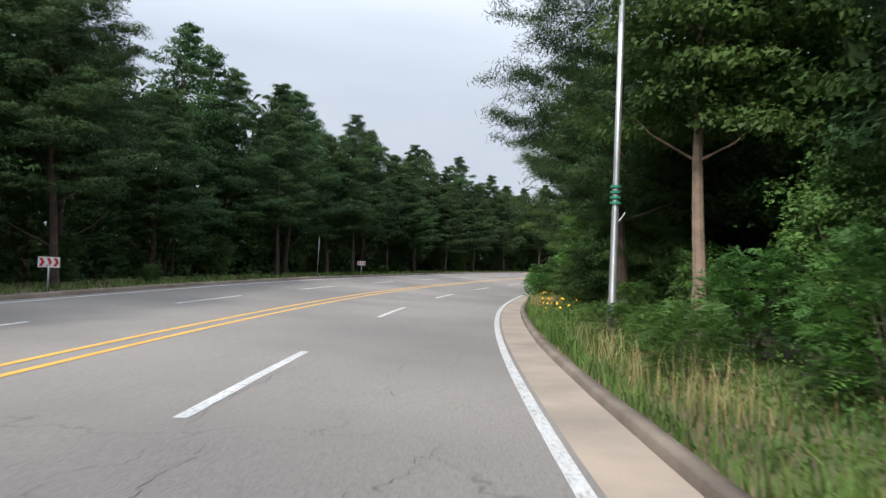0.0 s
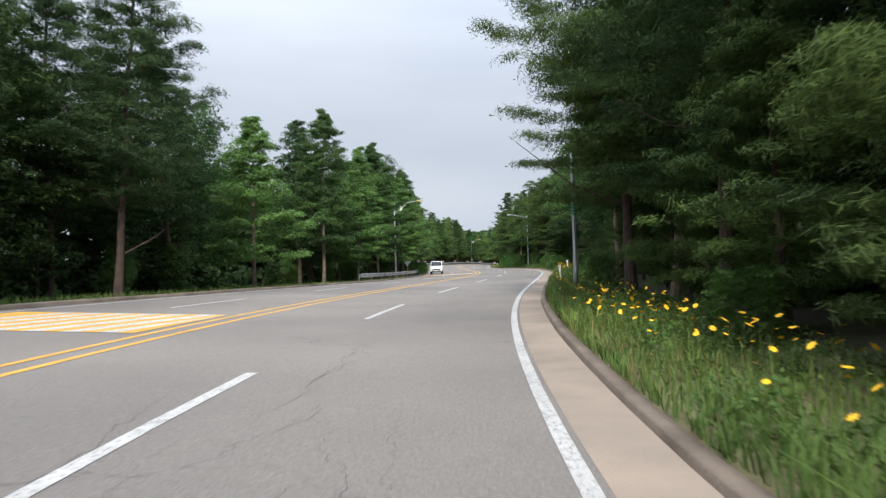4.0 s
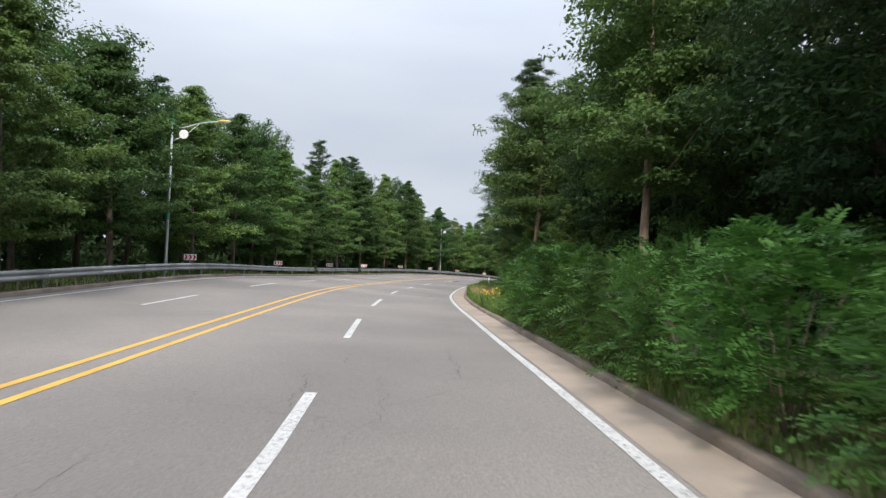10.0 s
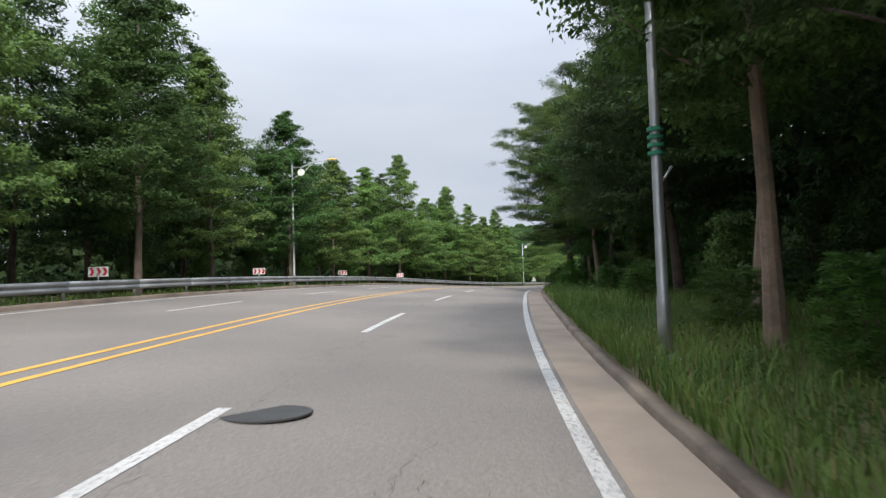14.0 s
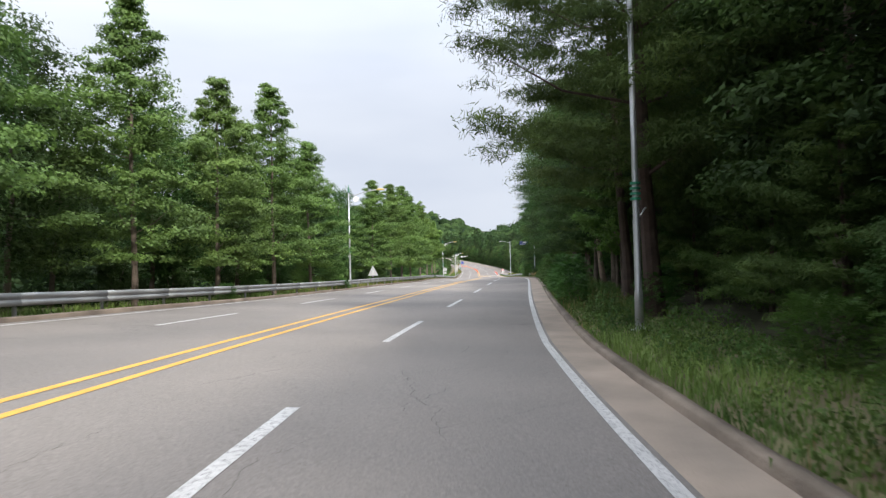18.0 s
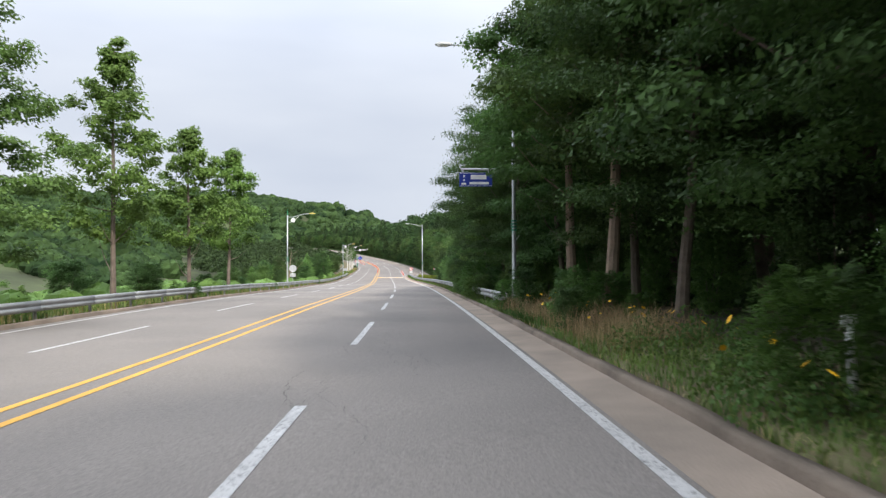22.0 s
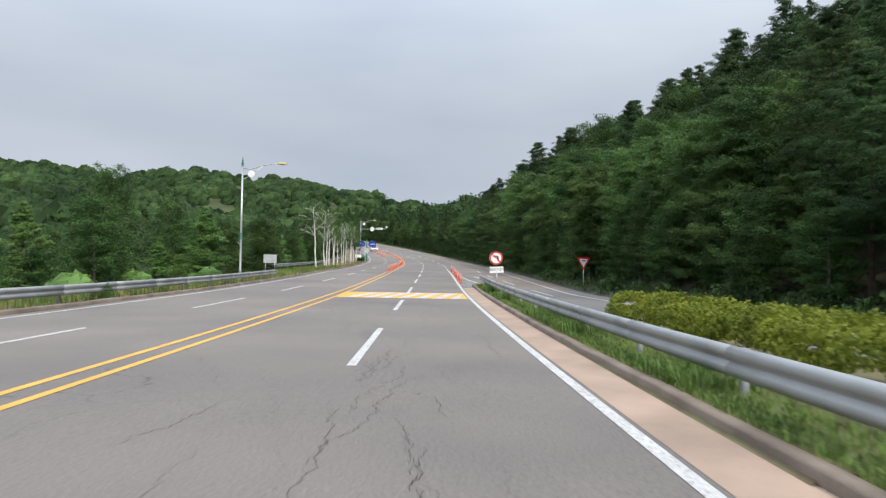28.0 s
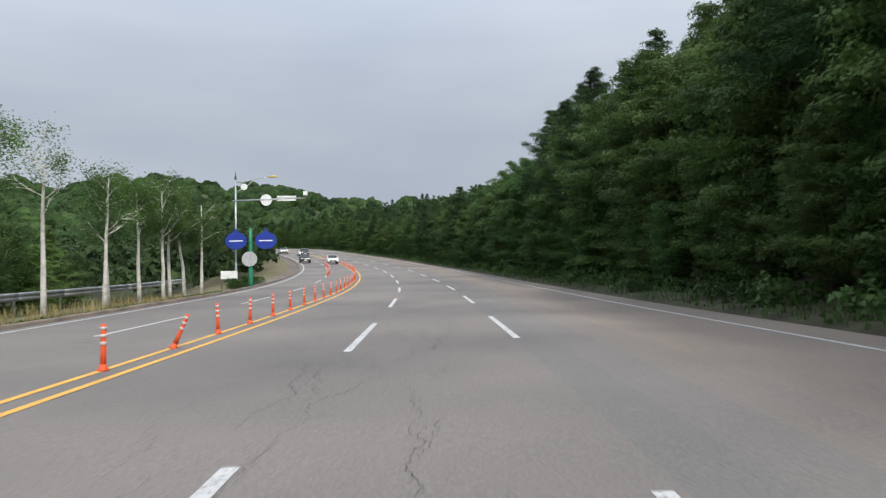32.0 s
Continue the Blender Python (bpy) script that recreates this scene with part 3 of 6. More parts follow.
SP = np.arange(545, 640, 2.0)
side_road = tagged(new("side_road", strip(SP, (ramp_left, lambda S: (ramp_left(S) + ramp_right(S)) / 2, lambda S: ramp_right(S) + 0.9), (-0.01, -0.01, -0.01), M_DARKASPHALT, "side_road")), "grey asphalt slip road that joins the main road", "road", kind="structure")
SQ = np.arange(606, S_END - 1, 2.0)
for l0, l1, k, c in ((0.15, 0.9, 0.82, 0.02), (0.9, 1.7, 0.86, 0.0), (1.7, 2.6, 0.9, -0.045), (2.6, 0.9, 0.95, -0.085)):
    r_ = (lambda S: ramp_right(S) + 0.9) if l1 < l0 else l1
    tagged(new("road_right_lane", strip(SQ, (l0, r_), (-0.002, -0.002), asphalt_material(k, c), "road_right_lane")), "dusty grey asphalt of the merging lane", "road", kind="structure")
SH = np.arange(572, S_END - 1, 2.0)


_g = np.stack([np.concatenate([at(SH, ramp_right(SH) + k)[:, :2], (land(SH, ramp_right(SH) + k) + 0.04 if k > 1 else road_z(SH, ramp_right(SH) + k) - 0.03)[:, None]], 1) for k in (0.8, 1.25, 1.9, 3, 6, 10, 15, 22)], 1)
_n, _k = _g.shape[:2]
_i = (np.arange(_n - 1)[:, None] * _k + np.arange(_k - 1)[None]).ravel()
tagged(new("slope_right", mesh_from("slope_right", _g.reshape(-1, 3), np.stack([_i, _i + 1, _i + _k + 1, _i + _k], 1), M_FLOOR, True)), "brown earth slope at the foot of the wooded hill", "slope", kind="structure")


# ---- road markings ----
def paint(name, S0, S1, lat0, lat1, material, dz=0.006, step=2.0):
    n = max(2, int(abs(S1 - S0) / step) + 1)
    S = np.linspace(S0, S1, n)
    me = strip(S, (lat0, lat1), (0, 0), material, name, dz)
    o = new(name, me)
    o.parent = road
    return o


YEL, LEFT_EDGE = -6.39, -13.2


def LANE(S):
    return np.interp(S, (165, 192, 207, 222, 250, 270, 340, 350, 358, 366, 378, 396, 423, 460, 520, 570, 640), (-3.48, -3.36, -3.22, -3.5, -3.45, -3.37, -3.52, -3.62, -3.8, -3.8, -3.5, -3.27, -3.34, -3.25, -3.26, -3.12, -3.12))


paint("edge_line", -30, 656, lambda S: edge_shift(S) - 0.075, lambda S: edge_shift(S) + 0.075, M_WHITE)
paint("edge_line", -30, S_END - 2, LEFT_EDGE - 0.07, LEFT_EDGE + 0.07, M_WHITE)
paint("centre_line", -30, S_END - 2, YEL - 0.07, YEL + 0.07, M_YELLOW)
paint("centre_line", -30, S_END - 2, YEL - 0.57, YEL - 0.43, M_YELLOW)
_k = np.arange(-8, 64)
_a = np.interp(_k, (-3, -2, -1, 0, 6, 9, 12, 15, 20, 24, 25, 27, 28, 30, 31, 33, 37, 38, 41, 42, 43, 44), (35, 49, 62.5, 76, 156, 192, 228, 265, 329, 377.5, 390, 417, 431, 458, 471, 500, 557.7, 572, 612.5, 625.1, 637.7, 650.3)) + 14.1 * (np.clip(_k - 44, 0, None) - np.clip(-3 - _k, 0, None))
for s0 in _a:
    if s0 > -30 and s0 + 6 < S_END - 2:
        paint("lane_dash", s0, s0 + (5.4 if s0 < 400 else 6.6), lambda S: LANE(S) - 0.075, lambda S: LANE(S) + 0.075, M_WHITE)
_k = np.arange(-5, 60)
for s0 in np.interp(_k, (0, 4, 5, 10, 11, 14, 15, 23, 28, 29, 34, 35), (57.3, 105.5, 118.2, 184, 196.1, 234.8, 246.1, 343.8, 404, 416, 486.3, 501)) + 14.0 * np.clip(_k - 35, 0, None) - 12.0 * np.clip(-_k, 0, None):
    if s0 + 6 < S_END - 2:
        paint("lane_dash", s0, s0 + (5.2 if s0 < 400 else 6.6), -10.02, -9.88, M_WHITE)
for s0 in np.arange(666, S_END - 10, 14.1):
    paint("lane_dash", s0, s0 + 6.6, 0.16, 0.31, M_WHITE)
paint("edge_line", 575, S_END - 2, lambda S: ramp_right(S) - 0.57, lambda S: ramp_right(S) - 0.43, M_WHITE)
for s0 in (597.8, 611.0, 624.4, 637.8):
    paint("lane_dash", s0, s0 + 6.2, lambda S: np.interp(S, (595, 615, 627, 640), (4.6, 3.8, 3.46, 3.36)), lambda S: np.interp(S, (595, 615, 627, 640), (4.72, 3.92, 3.58, 3.48)), M_WHITE)
paint("edge_line", 611, 640, lambda S: ramp_left(S) - 0.07, lambda S: ramp_left(S) + 0.07, M_WHITE, 0.010)


def hatch(S0, S1, lat0, lat1, n):
    """A painted band across the lanes with slanting yellow and white bars."""
    skew = 0.9
    o = new("hatch_bar", mesh_from("hatch_bar", [at(S0, lat0, 0.009), at(S1, lat0 + skew, 0.009), at(S1, lat0, 0.009)], [(0, 1, 2)], M_YELLOW))
    o.parent = road
    for i in range(n):
        a, b = lat0 + (lat1 - lat0) * i / n, lat0 + (lat1 - lat0) * (i + 1) / n
        v = [at(S0, a, 0.009), at(S0, b, 0.009), at(S1, min(b + skew, lat1), 0.009), at(S1, min(a + skew, lat1), 0.009)]
        o = new("hatch_bar", mesh_from("hatch_bar", v, [(0, 1, 2, 3)], M_WHITE if i % 2 else M_YELLOW))
        o.parent = road


hatch(593.6, 599.0, -6.3, -0.15, 15)
hatch(98.8, 103.2, -12.9, -7.2, 15)
hatch(165.0, 171.0, -12.9, -7.2, 15)


# fine cracks that wander along the lanes
def crack_strips(n, seed, s0=-8, s1=690):
    r = np.random.default_rng(seed)
    V, F = [], []
    for i in range(n):
        S, lat = r.uniform(s0, s1), (-3.0 + r.normal(0, 0.35) if i % 3 == 0 else -1.7 + r.normal(0, 0.3) if i % 3 == 1 else r.uniform(-6, -0.4))
        m, step = int(r.uniform(12, 75)), 0.10
        d = 0.0
        w, drift = r.uniform(0.0016, 0.0045), r.normal(0, 0.10) + (0.8 if i % 14 == 0 else 0)
        pts = []
        for k in range(m):
            d = r.normal(0, 0.75)
            S += step * math.cos(d)
            lat += step * (math.sin(d) * 0.6 + drift)
            pts.append((S, lat))
        q = np.array(pts)
        ww = w * (0.35 + 0.65 * np.sin(np.linspace(0.1, 3.04, m))) * r.uniform(0.6, 1.4, m)
        a, b = at(q[:, 0], q[:, 1] - ww, 0.003), at(q[:, 0], q[:, 1] + ww, 0.003)
        k0 = len(V)
        for k in range(m):
            V += [a[k], b[k]]
        F += [(k0 + 2 * k, k0 + 2 * k + 1, k0 + 2 * k + 3, k0 + 2 * k + 2) for k in range(m - 1)]
    return mesh_from("road_cracks", V, np.array(F), M_CRACK)


M_CRACK = mat("crack_shade", (0.055, 0.05, 0.046), 0.95, 0.3, 2, 30, 0.0)
tagged(new("road_cracks", crack_strips(620, 77)), "fine dark cracks wandering along the asphalt", "cracks", kind="stuff")
tagged(new("road_cracks", crack_strips(110, 78, 535, 690)), "dense fine cracks along the worn lanes", "cracks", kind="stuff")


# ---- plants ----
def leaf_mesh(name, centres, normals, size, material, aspect=1.6, seed=1, tri=False, thin=0.55):
    """Small pointed leaves at the centres, turned at random about the given directions."""
    r = np.random.default_rng(seed)
    n = len(centres)
    a = r.normal(size=(n, 3)) * 0.5 + normals
    a /= np.linalg.norm(a, axis=1)[:, None] + 1e-9
    b = np.cross(a, r.normal(size=(n, 3)))
    b /= np.linalg.norm(b, axis=1)[:, None] + 1e-9
    c = np.cross(a, b)
    s = (size * r.uniform(0.6, 1.3, n))[:, None]
    if tri:
        v = np.stack([centres - c * s, centres + c * s * 0.6 + b * s * thin, centres + c * s * 0.6 - b * s * thin], 1)
        return mesh_from(name, v.reshape(-1, 3), np.arange(3 * n).reshape(n, 3), material)
    v = np.stack([centres - c * s * aspect / 2, centres + b * s / 2 + a * s * 0.12, centres + c * s * aspect / 2, centres - b * s / 2 + a * s * 0.12], 1)
    return mesh_from(name, v.reshape(-1, 3), np.arange(4 * n).reshape(n, 4), material)


def trunk_mesh(seed, height, radius, material, limbs=5, lean=0.03, low=0.35, spread=1.8):
    r = np.random.default_rng(seed)
    n = 9
    off = np.cumsum(r.normal(0, lean, (n, 2)), axis=0) * height / 12
    pts = [(off[i, 0], off[i, 1], height * i / (n - 1) - (0.3 if i == 0 else 0)) for i in range(n)]
    rad = [radius * (1.25 if i == 0 else 1 - 0.85 * i / (n - 1)) for i in range(n)]
    ms = [tube(pts, rad, material, 9)]
    for k in range(limbs):
        i = min(n - 2, int((low + (0.9 - low) * (k + r.uniform(0, 0.9)) / limbs) * (n - 1)))
        p = Vector(pts[i])
        a = k * 2.4 + r.uniform(0, 1)
        d = spread * (1.2 - 0.7 * i / n) * r.uniform(0.6, 1.1)
        e = p + Vector((math.cos(a) * d, math.sin(a) * d, d * r.uniform(0.4, 0.9)))
        mid = (p + e) / 2 + Vector((0, 0, -0.1 * d))
        ms.append(tube([p, mid, e], [rad[i] * 0.30, rad[i] * 0.2, rad[i] * 0.07], material, 5))
    return joined("trunk", ms, material)


def bough_crown(seed, height, low, width, boughs, profile, rise, material, leaf, per=8, tuft=0.24, flat=0.5, sag=0.0, fan=0.34, spots=4.0, thin=0.5):
    """Boughs that leave the stem one by one and carry tufts of small leaves, with gaps between them."""
    r = np.random.default_rng(seed)
    C, N = [], []
    for i in range(boughs):
        u = (i + r.uniform(0, 0.9)) / boughs
        z = low + (height - low) * u
        L = width * profile(u) * r.uniform(0.55, 1.08) + 0.12
        a = i * 2.39996 + r.normal(0, 0.35)
        e = rise(u) + r.normal(0, 0.09)
        k = int(5 + spots * L)
        t = 1 - 0.8 * r.uniform(0, 1, k) ** 1.2
        w = r.normal(0, fan, k) * L * np.sin(math.pi * np.clip(0.1 + 0.75 * t, 0, 1))
        d = np.array([math.cos(a), math.sin(a)])
        x = t * L * math.cos(e)
        c = np.stack([d[0] * x - d[1] * w, d[1] * x + d[0] * w, z + t * L * math.sin(e) - sag * L * t * t - 0.12 * np.abs(w)], 1)
        g = tuft * (0.7 + 0.10 * L) * r.uniform(0.7, 1.25, (k, 1, 1))
        v = r.normal(0, 1, (k, per, 3))
        v /= np.linalg.norm(v, axis=2)[:, :, None]
        q = v * (g * r.uniform(0.25, 1.45, (k, per, 1)) ** 0.8) * np.array([1, 1, flat])
        q[:, :, 2] -= 0.5 * np.hypot(q[:, :, 0], q[:, :, 1]) ** 2 / tuft * flat
        C.append((c[:, None] + q).reshape(-1, 3))
        N.append((v * 0.75 + np.array([d[0] * 0.3, d[1] * 0.3, 0.8])).reshape(-1, 3))
    n = boughs * 2
    zt = height * 0.86 + r.uniform(0, 1, n) * height * 0.16
    C.append(np.stack([r.normal(0, 0.10, n), r.normal(0, 0.10, n), zt], 1))
    N.append(np.tile([0.0, 0.0, 1.0], (n, 1)))
    return leaf_mesh("crown", np.concatenate(C), np.concatenate(N), leaf, material, 2.0, seed, True, thin)


def frond_mesh(name, seed, height, width, fronds, length, leaflet, material, pairs=8):
    """Feather-like leaves with paired leaflets, on stems that spread from one root."""
    r = np.random.default_rng(seed)
    n = fronds
    a = r.uniform(0, 6.283, n)
    u = r.uniform(0.05, 1, n) ** 0.75
    rad = width * np.sqrt(r.uniform(0.05, 1, n)) * (0.45 + 0.55 * np.sin(math.pi * np.clip(0.15 + 0.8 * u, 0, 1)))
    o = np.stack([np.cos(a) * rad, np.sin(a) * rad, height * u], 1)
    a2 = a + r.normal(0, 0.8, n)
    el = r.normal(0.35, 0.35, n)
    d = np.stack([np.cos(a2) * np.cos(el), np.sin(a2) * np.cos(el), np.sin(el)], 1)
    sd = np.cross(d, np.array([0, 0, 1.0])) + r.normal(0, 0.25, (n, 3))
    sd /= np.linalg.norm(sd, axis=1)[:, None]
    L = length * r.uniform(0.6, 1.2, n)
    V = []
    for k in range(pairs):
        t = (k + 0.8) / pairs
        base = o + d * (L * t)[:, None] - np.array([0, 0, 1.0]) * (0.35 * L * t * t)[:, None]
        size = (leaflet * (1.05 - 0.5 * abs(t - 0.45)) * r.uniform(0.8, 1.2, n))[:, None]
        for sgn in (-1, 1):
            v = sd * sgn + d * 0.35 + r.normal(0, 0.18, (n, 3))
            v /= np.linalg.norm(v, axis=1)[:, None]
            V.append(np.stack([base, base + v * size * 0.5 + d * size * 0.22, base + v * size, base + v * size * 0.5 - d * size * 0.22], 1))
    V = np.concatenate(V).reshape(-1, 3)
    return mesh_from(name, V, np.arange(len(V)).reshape(-1, 4), material)


PROTOTYPES = []


def tree_kind(name, label, trunk, crown):
    t = thing(name, label, "tree", "roadside trees")
    part("trunk", trunk, t)
    part("crown", crown, t)
    PROTOTYPES.append(t)
    return t



taper = lambda u: (0.72 + 1.9 * u) if u < 0.14 else max(0.04, 1.0 - (u - 0.14) / 0.86) ** 0.72
full = lambda u: 0.42 + 0.58 * math.sin(math.pi * (0.16 + 0.74 * u))
umbrella = lambda u: 0.55 + 0.45 * math.sin(math.pi * min(1, 0.1 + 0.85 * u)) if u < 0.55 else 1.0 - 0.85 * ((u - 0.55) / 0.45) ** 1.6
PINES, BROAD, STREET, SHRUBS, BACK, BACKPINE, YOUNG, TALL, UNDER, SUNNY, HIGHPINE, LOWPINE, OVERPINE, OVERBROAD, BUSHY = ([] for _ in range(15))
M_TANBARK = mat("tan_bark", (0.27, 0.20, 0.15), 0.9, 0.3, 2.5, 20, 0.9)
for i in range(3):
    h = 11.5 + 1.2 * i
    PINES.append(tree_kind("pine_tree", "dark green pine with layered boughs and a brown trunk", trunk_mesh(30 + i, h * 0.97, 0.17, M_PINEBARK, 9, 0.05, 0.2, 2.6), bough_crown(40 + i, h, 2.7 + 0.5 * i, 4.1, 64, taper, lambda u: 0.05 + 0.5 * u, M_PINE, 0.13, 76, 0.42, 0.30, -0.10, 0.26, 4.5, 0.12)))
    if i < 2:
        # the second variant's lighter needles paint in its lit boughs
        OVERPINE.append(tree_kind("spreading_pine", "dark spreading pine whose long boughs hang over the gutter", trunk_mesh(430 + i, 12.6, 0.21, M_PINEBARK, 10, 0.05, 0.3, 3.4), bough_crown(440 + i, 13.4, 3.4, 5.0, 58, umbrella, lambda u: 0.04 + 0.45 * u, M_LIGHTPINE if i else M_PINE, 0.135, 84, 0.42, 0.30, -0.08, 0.26, 5.2, 0.10)))
        OVERBROAD.append(tree_kind("spreading_tree", "tall dark broadleaf tree with wide drooping boughs", trunk_mesh(450 + i, 13.0, 0.16, M_BARK, 10, 0.05, 0.3, 3.0), bough_crown(460 + i, 13.8, 3.0, 4.7, 58, umbrella, lambda u: 0.0 + 0.7 * u, M_LEAF, 0.066, 110, 0.56, 0.42, 0.14, 0.34, 4.0)))
        BUSHY.append(tree_kind("bushy_tree", "leafy bright green tree with boughs close to the ground", trunk_mesh(470 + i, 8.6, 0.12, M_BARK, 8, 0.05, 0.2, 2.0), bough_crown(480 + i, 9.4, 0.9, 3.5, 54, full, lambda u: 0.1 + 0.7 * u, M_EDGELEAF, 0.085, 76, 0.5, 0.42, 0.12, 0.34, 4.2)))
        HIGHPINE.append(tree_kind("pine_tree", "tall pine with a long bare trunk and a high spreading crown", trunk_mesh(330 + i, h * 0.97, 0.18, M_PINEBARK, 9, 0.05, 0.4, 3.0), bough_crown(340 + i, h, 5.0, 4.3, 50, taper, lambda u: 0.05 + 0.5 * u, M_PINE, 0.13, 72, 0.42, 0.30, -0.10, 0.26, 4.5, 0.12)))
        LOWPINE.append(tree_kind("young_pine", "bushy young pine, yellow-green boughs to the ground", trunk_mesh(350 + i, 5.6, 0.09, M_PINEBARK, 6, 0.04, 0.2, 1.5), bough_crown(360 + i, 5.9 + i, 0.7, 2.5, 52, taper, lambda u: 0.05 + 0.5 * u, M_LIGHTPINE, 0.12, 76, 0.34, 0.32, -0.08, 0.26, 5.0, 0.09)))
    BACKPINE.append(tree_kind("woodland_pine", "dark green pine inside the wood", trunk_mesh(130 + i, h * 0.95, 0.15, M_PINEBARK, 5, 0.05, 0.3, 2.0), bough_crown(140 + i, h, 2.2, 4.0, 56, taper, lambda u: 0.06 + 0.5 * u, M_PINE, 0.125, 26, 0.48, 0.34, -0.10, 0.28, 4.0, 0.35)))
    h = 10.5 + 1.0 * i
    BROAD.append(tree_kind("broadleaf_tree", "full green broadleaf tree with a grey trunk", trunk_mesh(50 + i, h * 0.9, 0.16, M_BARK, 8, 0.05, 0.2, 2.3), bough_crown(60 + i, h * 0.9, 2.4, 3.3, 46, full, lambda u: 0.1 + 0.8 * u, M_LEAF, 0.088, 66, 0.5, 0.45, 0.10, 0.36, 4.4)))
    BACK.append(tree_kind("woodland_tree", "dense dark green woodland tree", trunk_mesh(150 + i, h * 0.9, 0.15, M_BARK, 4, 0.05, 0.3, 2.0), bough_crown(160 + i, h * 0.92, 1.8, 3.4, 56, full, lambda u: 0.15 + 0.8 * u, M_LEAF, 0.110, 22, 0.46, 0.65, 0.06, 0.34, 4.5)))
    h = 10.4 + 0.8 * i
    STREET.append(tree_kind("street_tree", "upright green roadside tree with a bare grey trunk", trunk_mesh(70 + i, h * 0.97, 0.14, M_BARK, 10, 0.02, 0.22, 1.8), bough_crown(80 + i, h, 2.1 + 0.2 * i, 3.9, 52, taper, lambda u: 0.15 + 0.75 * u, M_LEAF, 0.085, 62, 0.44, 0.36, 0.05, 0.34, 4.6)))
    SUNNY.append(tree_kind("street_tree", "roadside tree with sunlit green put into its leaves, and a bare trunk", trunk_mesh(270 + i, h * 0.97, 0.13, M_BARK, 10, 0.02, 0.22, 1.8), bough_crown(280 + i, h, 1.6 + 0.2 * i, 3.8, 50, taper, lambda u: 0.18 + 0.75 * u, M_MIDLEAF, 0.085, 60, 0.42, 0.38, 0.04, 0.34, 4.6)))
    TALL.append(tree_kind("tall_broadleaf_tree", "broadleaf tree with a long bare tan trunk", trunk_mesh(170 + i, h * 0.9, 0.16, M_TANBARK, 8, 0.06, 0.42, 2.3), bough_crown(180 + i, h * 0.95, 4.2, 3.1, 40, full, lambda u: 0.05 + 0.8 * u, M_EDGELEAF, 0.088, 66, 0.48, 0.45, 0.12, 0.36, 4.4)))
    h = 6.6 + 0.8 * i
    YOUNG.append(tree_kind("young_tree", "slim light green young tree with upright branches", trunk_mesh(90 + i, h * 0.97, 0.09, M_BARK, 12, 0.02, 0.2, 1.5), bough_crown(95 + i, h, 1.9, 2.4, 34, taper, lambda u: 0.4 + 0.5 * u, M_LIGHTLEAF, 0.085, 40, 0.3, 0.55, 0.0, 0.2)))
    h = 1.5 + 0.25 * i
    s = thing("shrub", "bright green roadside shrub with feathered leaves", "shrub", "verge shrubs")
    part("foliage", frond_mesh("foliage", 110 + i, h * 1.08, 0.95, 700, 0.40, 0.08 + 0.012 * i, M_SHRUB), s)
    for k in (0, 1.3, 2.6, 3.9, 5.2):
        part("stem", tube([(0, 0, -0.1), (math.cos(k) * 0.25, math.sin(k) * 0.25, h * 0.5), (math.cos(k) * 0.6, math.sin(k) * 0.6, h * 0.9)], [0.018, 0.012, 0.005], M_BARK, 5), s)
    PROTOTYPES.append(s)
    SHRUBS.append(s)
    h = 2.7 + 0.5 * i
    s = thing("understory_bush", "tall dark leafy bush at the wood's edge", "shrub", "undergrowth bushes")
    part("foliage", bough_crown(210 + i, h, 0.2, 1.5, 44, full, lambda u: 0.5 + 0.4 * u, M_MIDLEAF if i == 1 else M_LEAF, 0.06, 32, 0.3, 0.7, 0.1, 0.3), s)
    for k in (0.4, 2.5, 4.6):
        part("stem", tube([(0, 0, -0.1), (math.cos(k) * 0.3, math.sin(k) * 0.3, h * 0.5), (math.cos(k) * 0.7, math.sin(k) * 0.7, h * 0.9)], [0.03, 0.02, 0.008], M_BARK, 5), s)
    PROTOTYPES.append(s)
    UNDER.append(s)


def plant(kind, S, lat, scale=1.0, tall_=1.0, lean=0.0, sink=0.05):
    k = kind[int(rng.integers(len(kind)))]
    p = at(S, lat)
    z = float(ground_z(np.array([p[0]]), np.array([p[1]]))[0]) if abs(lat + 6.5) > 45 else float(land(S, lat))
    m = pose(float(p[0]), float(p[1]), z - sink, lean * float(rng.normal()), lean * float(rng.normal()), float(rng.uniform(0, 360)))
    o = copy_thing(k, m)
    s = scale * float(rng.uniform(0.9, 1.1))
    o.scale = (s, s, s * tall_ * float(rng.uniform(0.92, 1.08)))
    return o


# roadside trees on the left, one by one
for i, S in enumerate((24.8, 44.5, 58, 72.2, 81.4, 90, 99, 112, 125, 137, 146, 155, 165.6, 177, 187, 196.5, 206, 216, 224.5, 233.6, 242.8, 252, 261, 270, 278, 286.8, 294, 303, 311, 321.5, 331.3, 340, 349.8, 359, 367, 377, 385, 393, 402.5, 422, 432.7, 441, 451, 462.4, 473.9, 483.6)):
    if S < 122:
        plant(PINES, S, -16.2 + rng.normal(0, 0.3), 0.95, 1.0, 2.0)
    elif S < 428:
        plant(STREET if S < 325 and i % 2 else SUNNY, S, -15.9 + rng.normal(0, 0.2), 1.06 if S < 330 else 1.02, 1.12 if S in (137, 349.8, 367) else 1.0, 1.2)
    else:
        plant(SUNNY if S < 455 else YOUNG, S, -15.9, 1.06 if S < 455 else 1.5, 1.0, 1.2)
for S in np.arange(-24, 20, 6.5):
    plant(PINES, float(S), -17.0 + rng.normal(0, 0.5), 1.1, 1.0, 2.0)
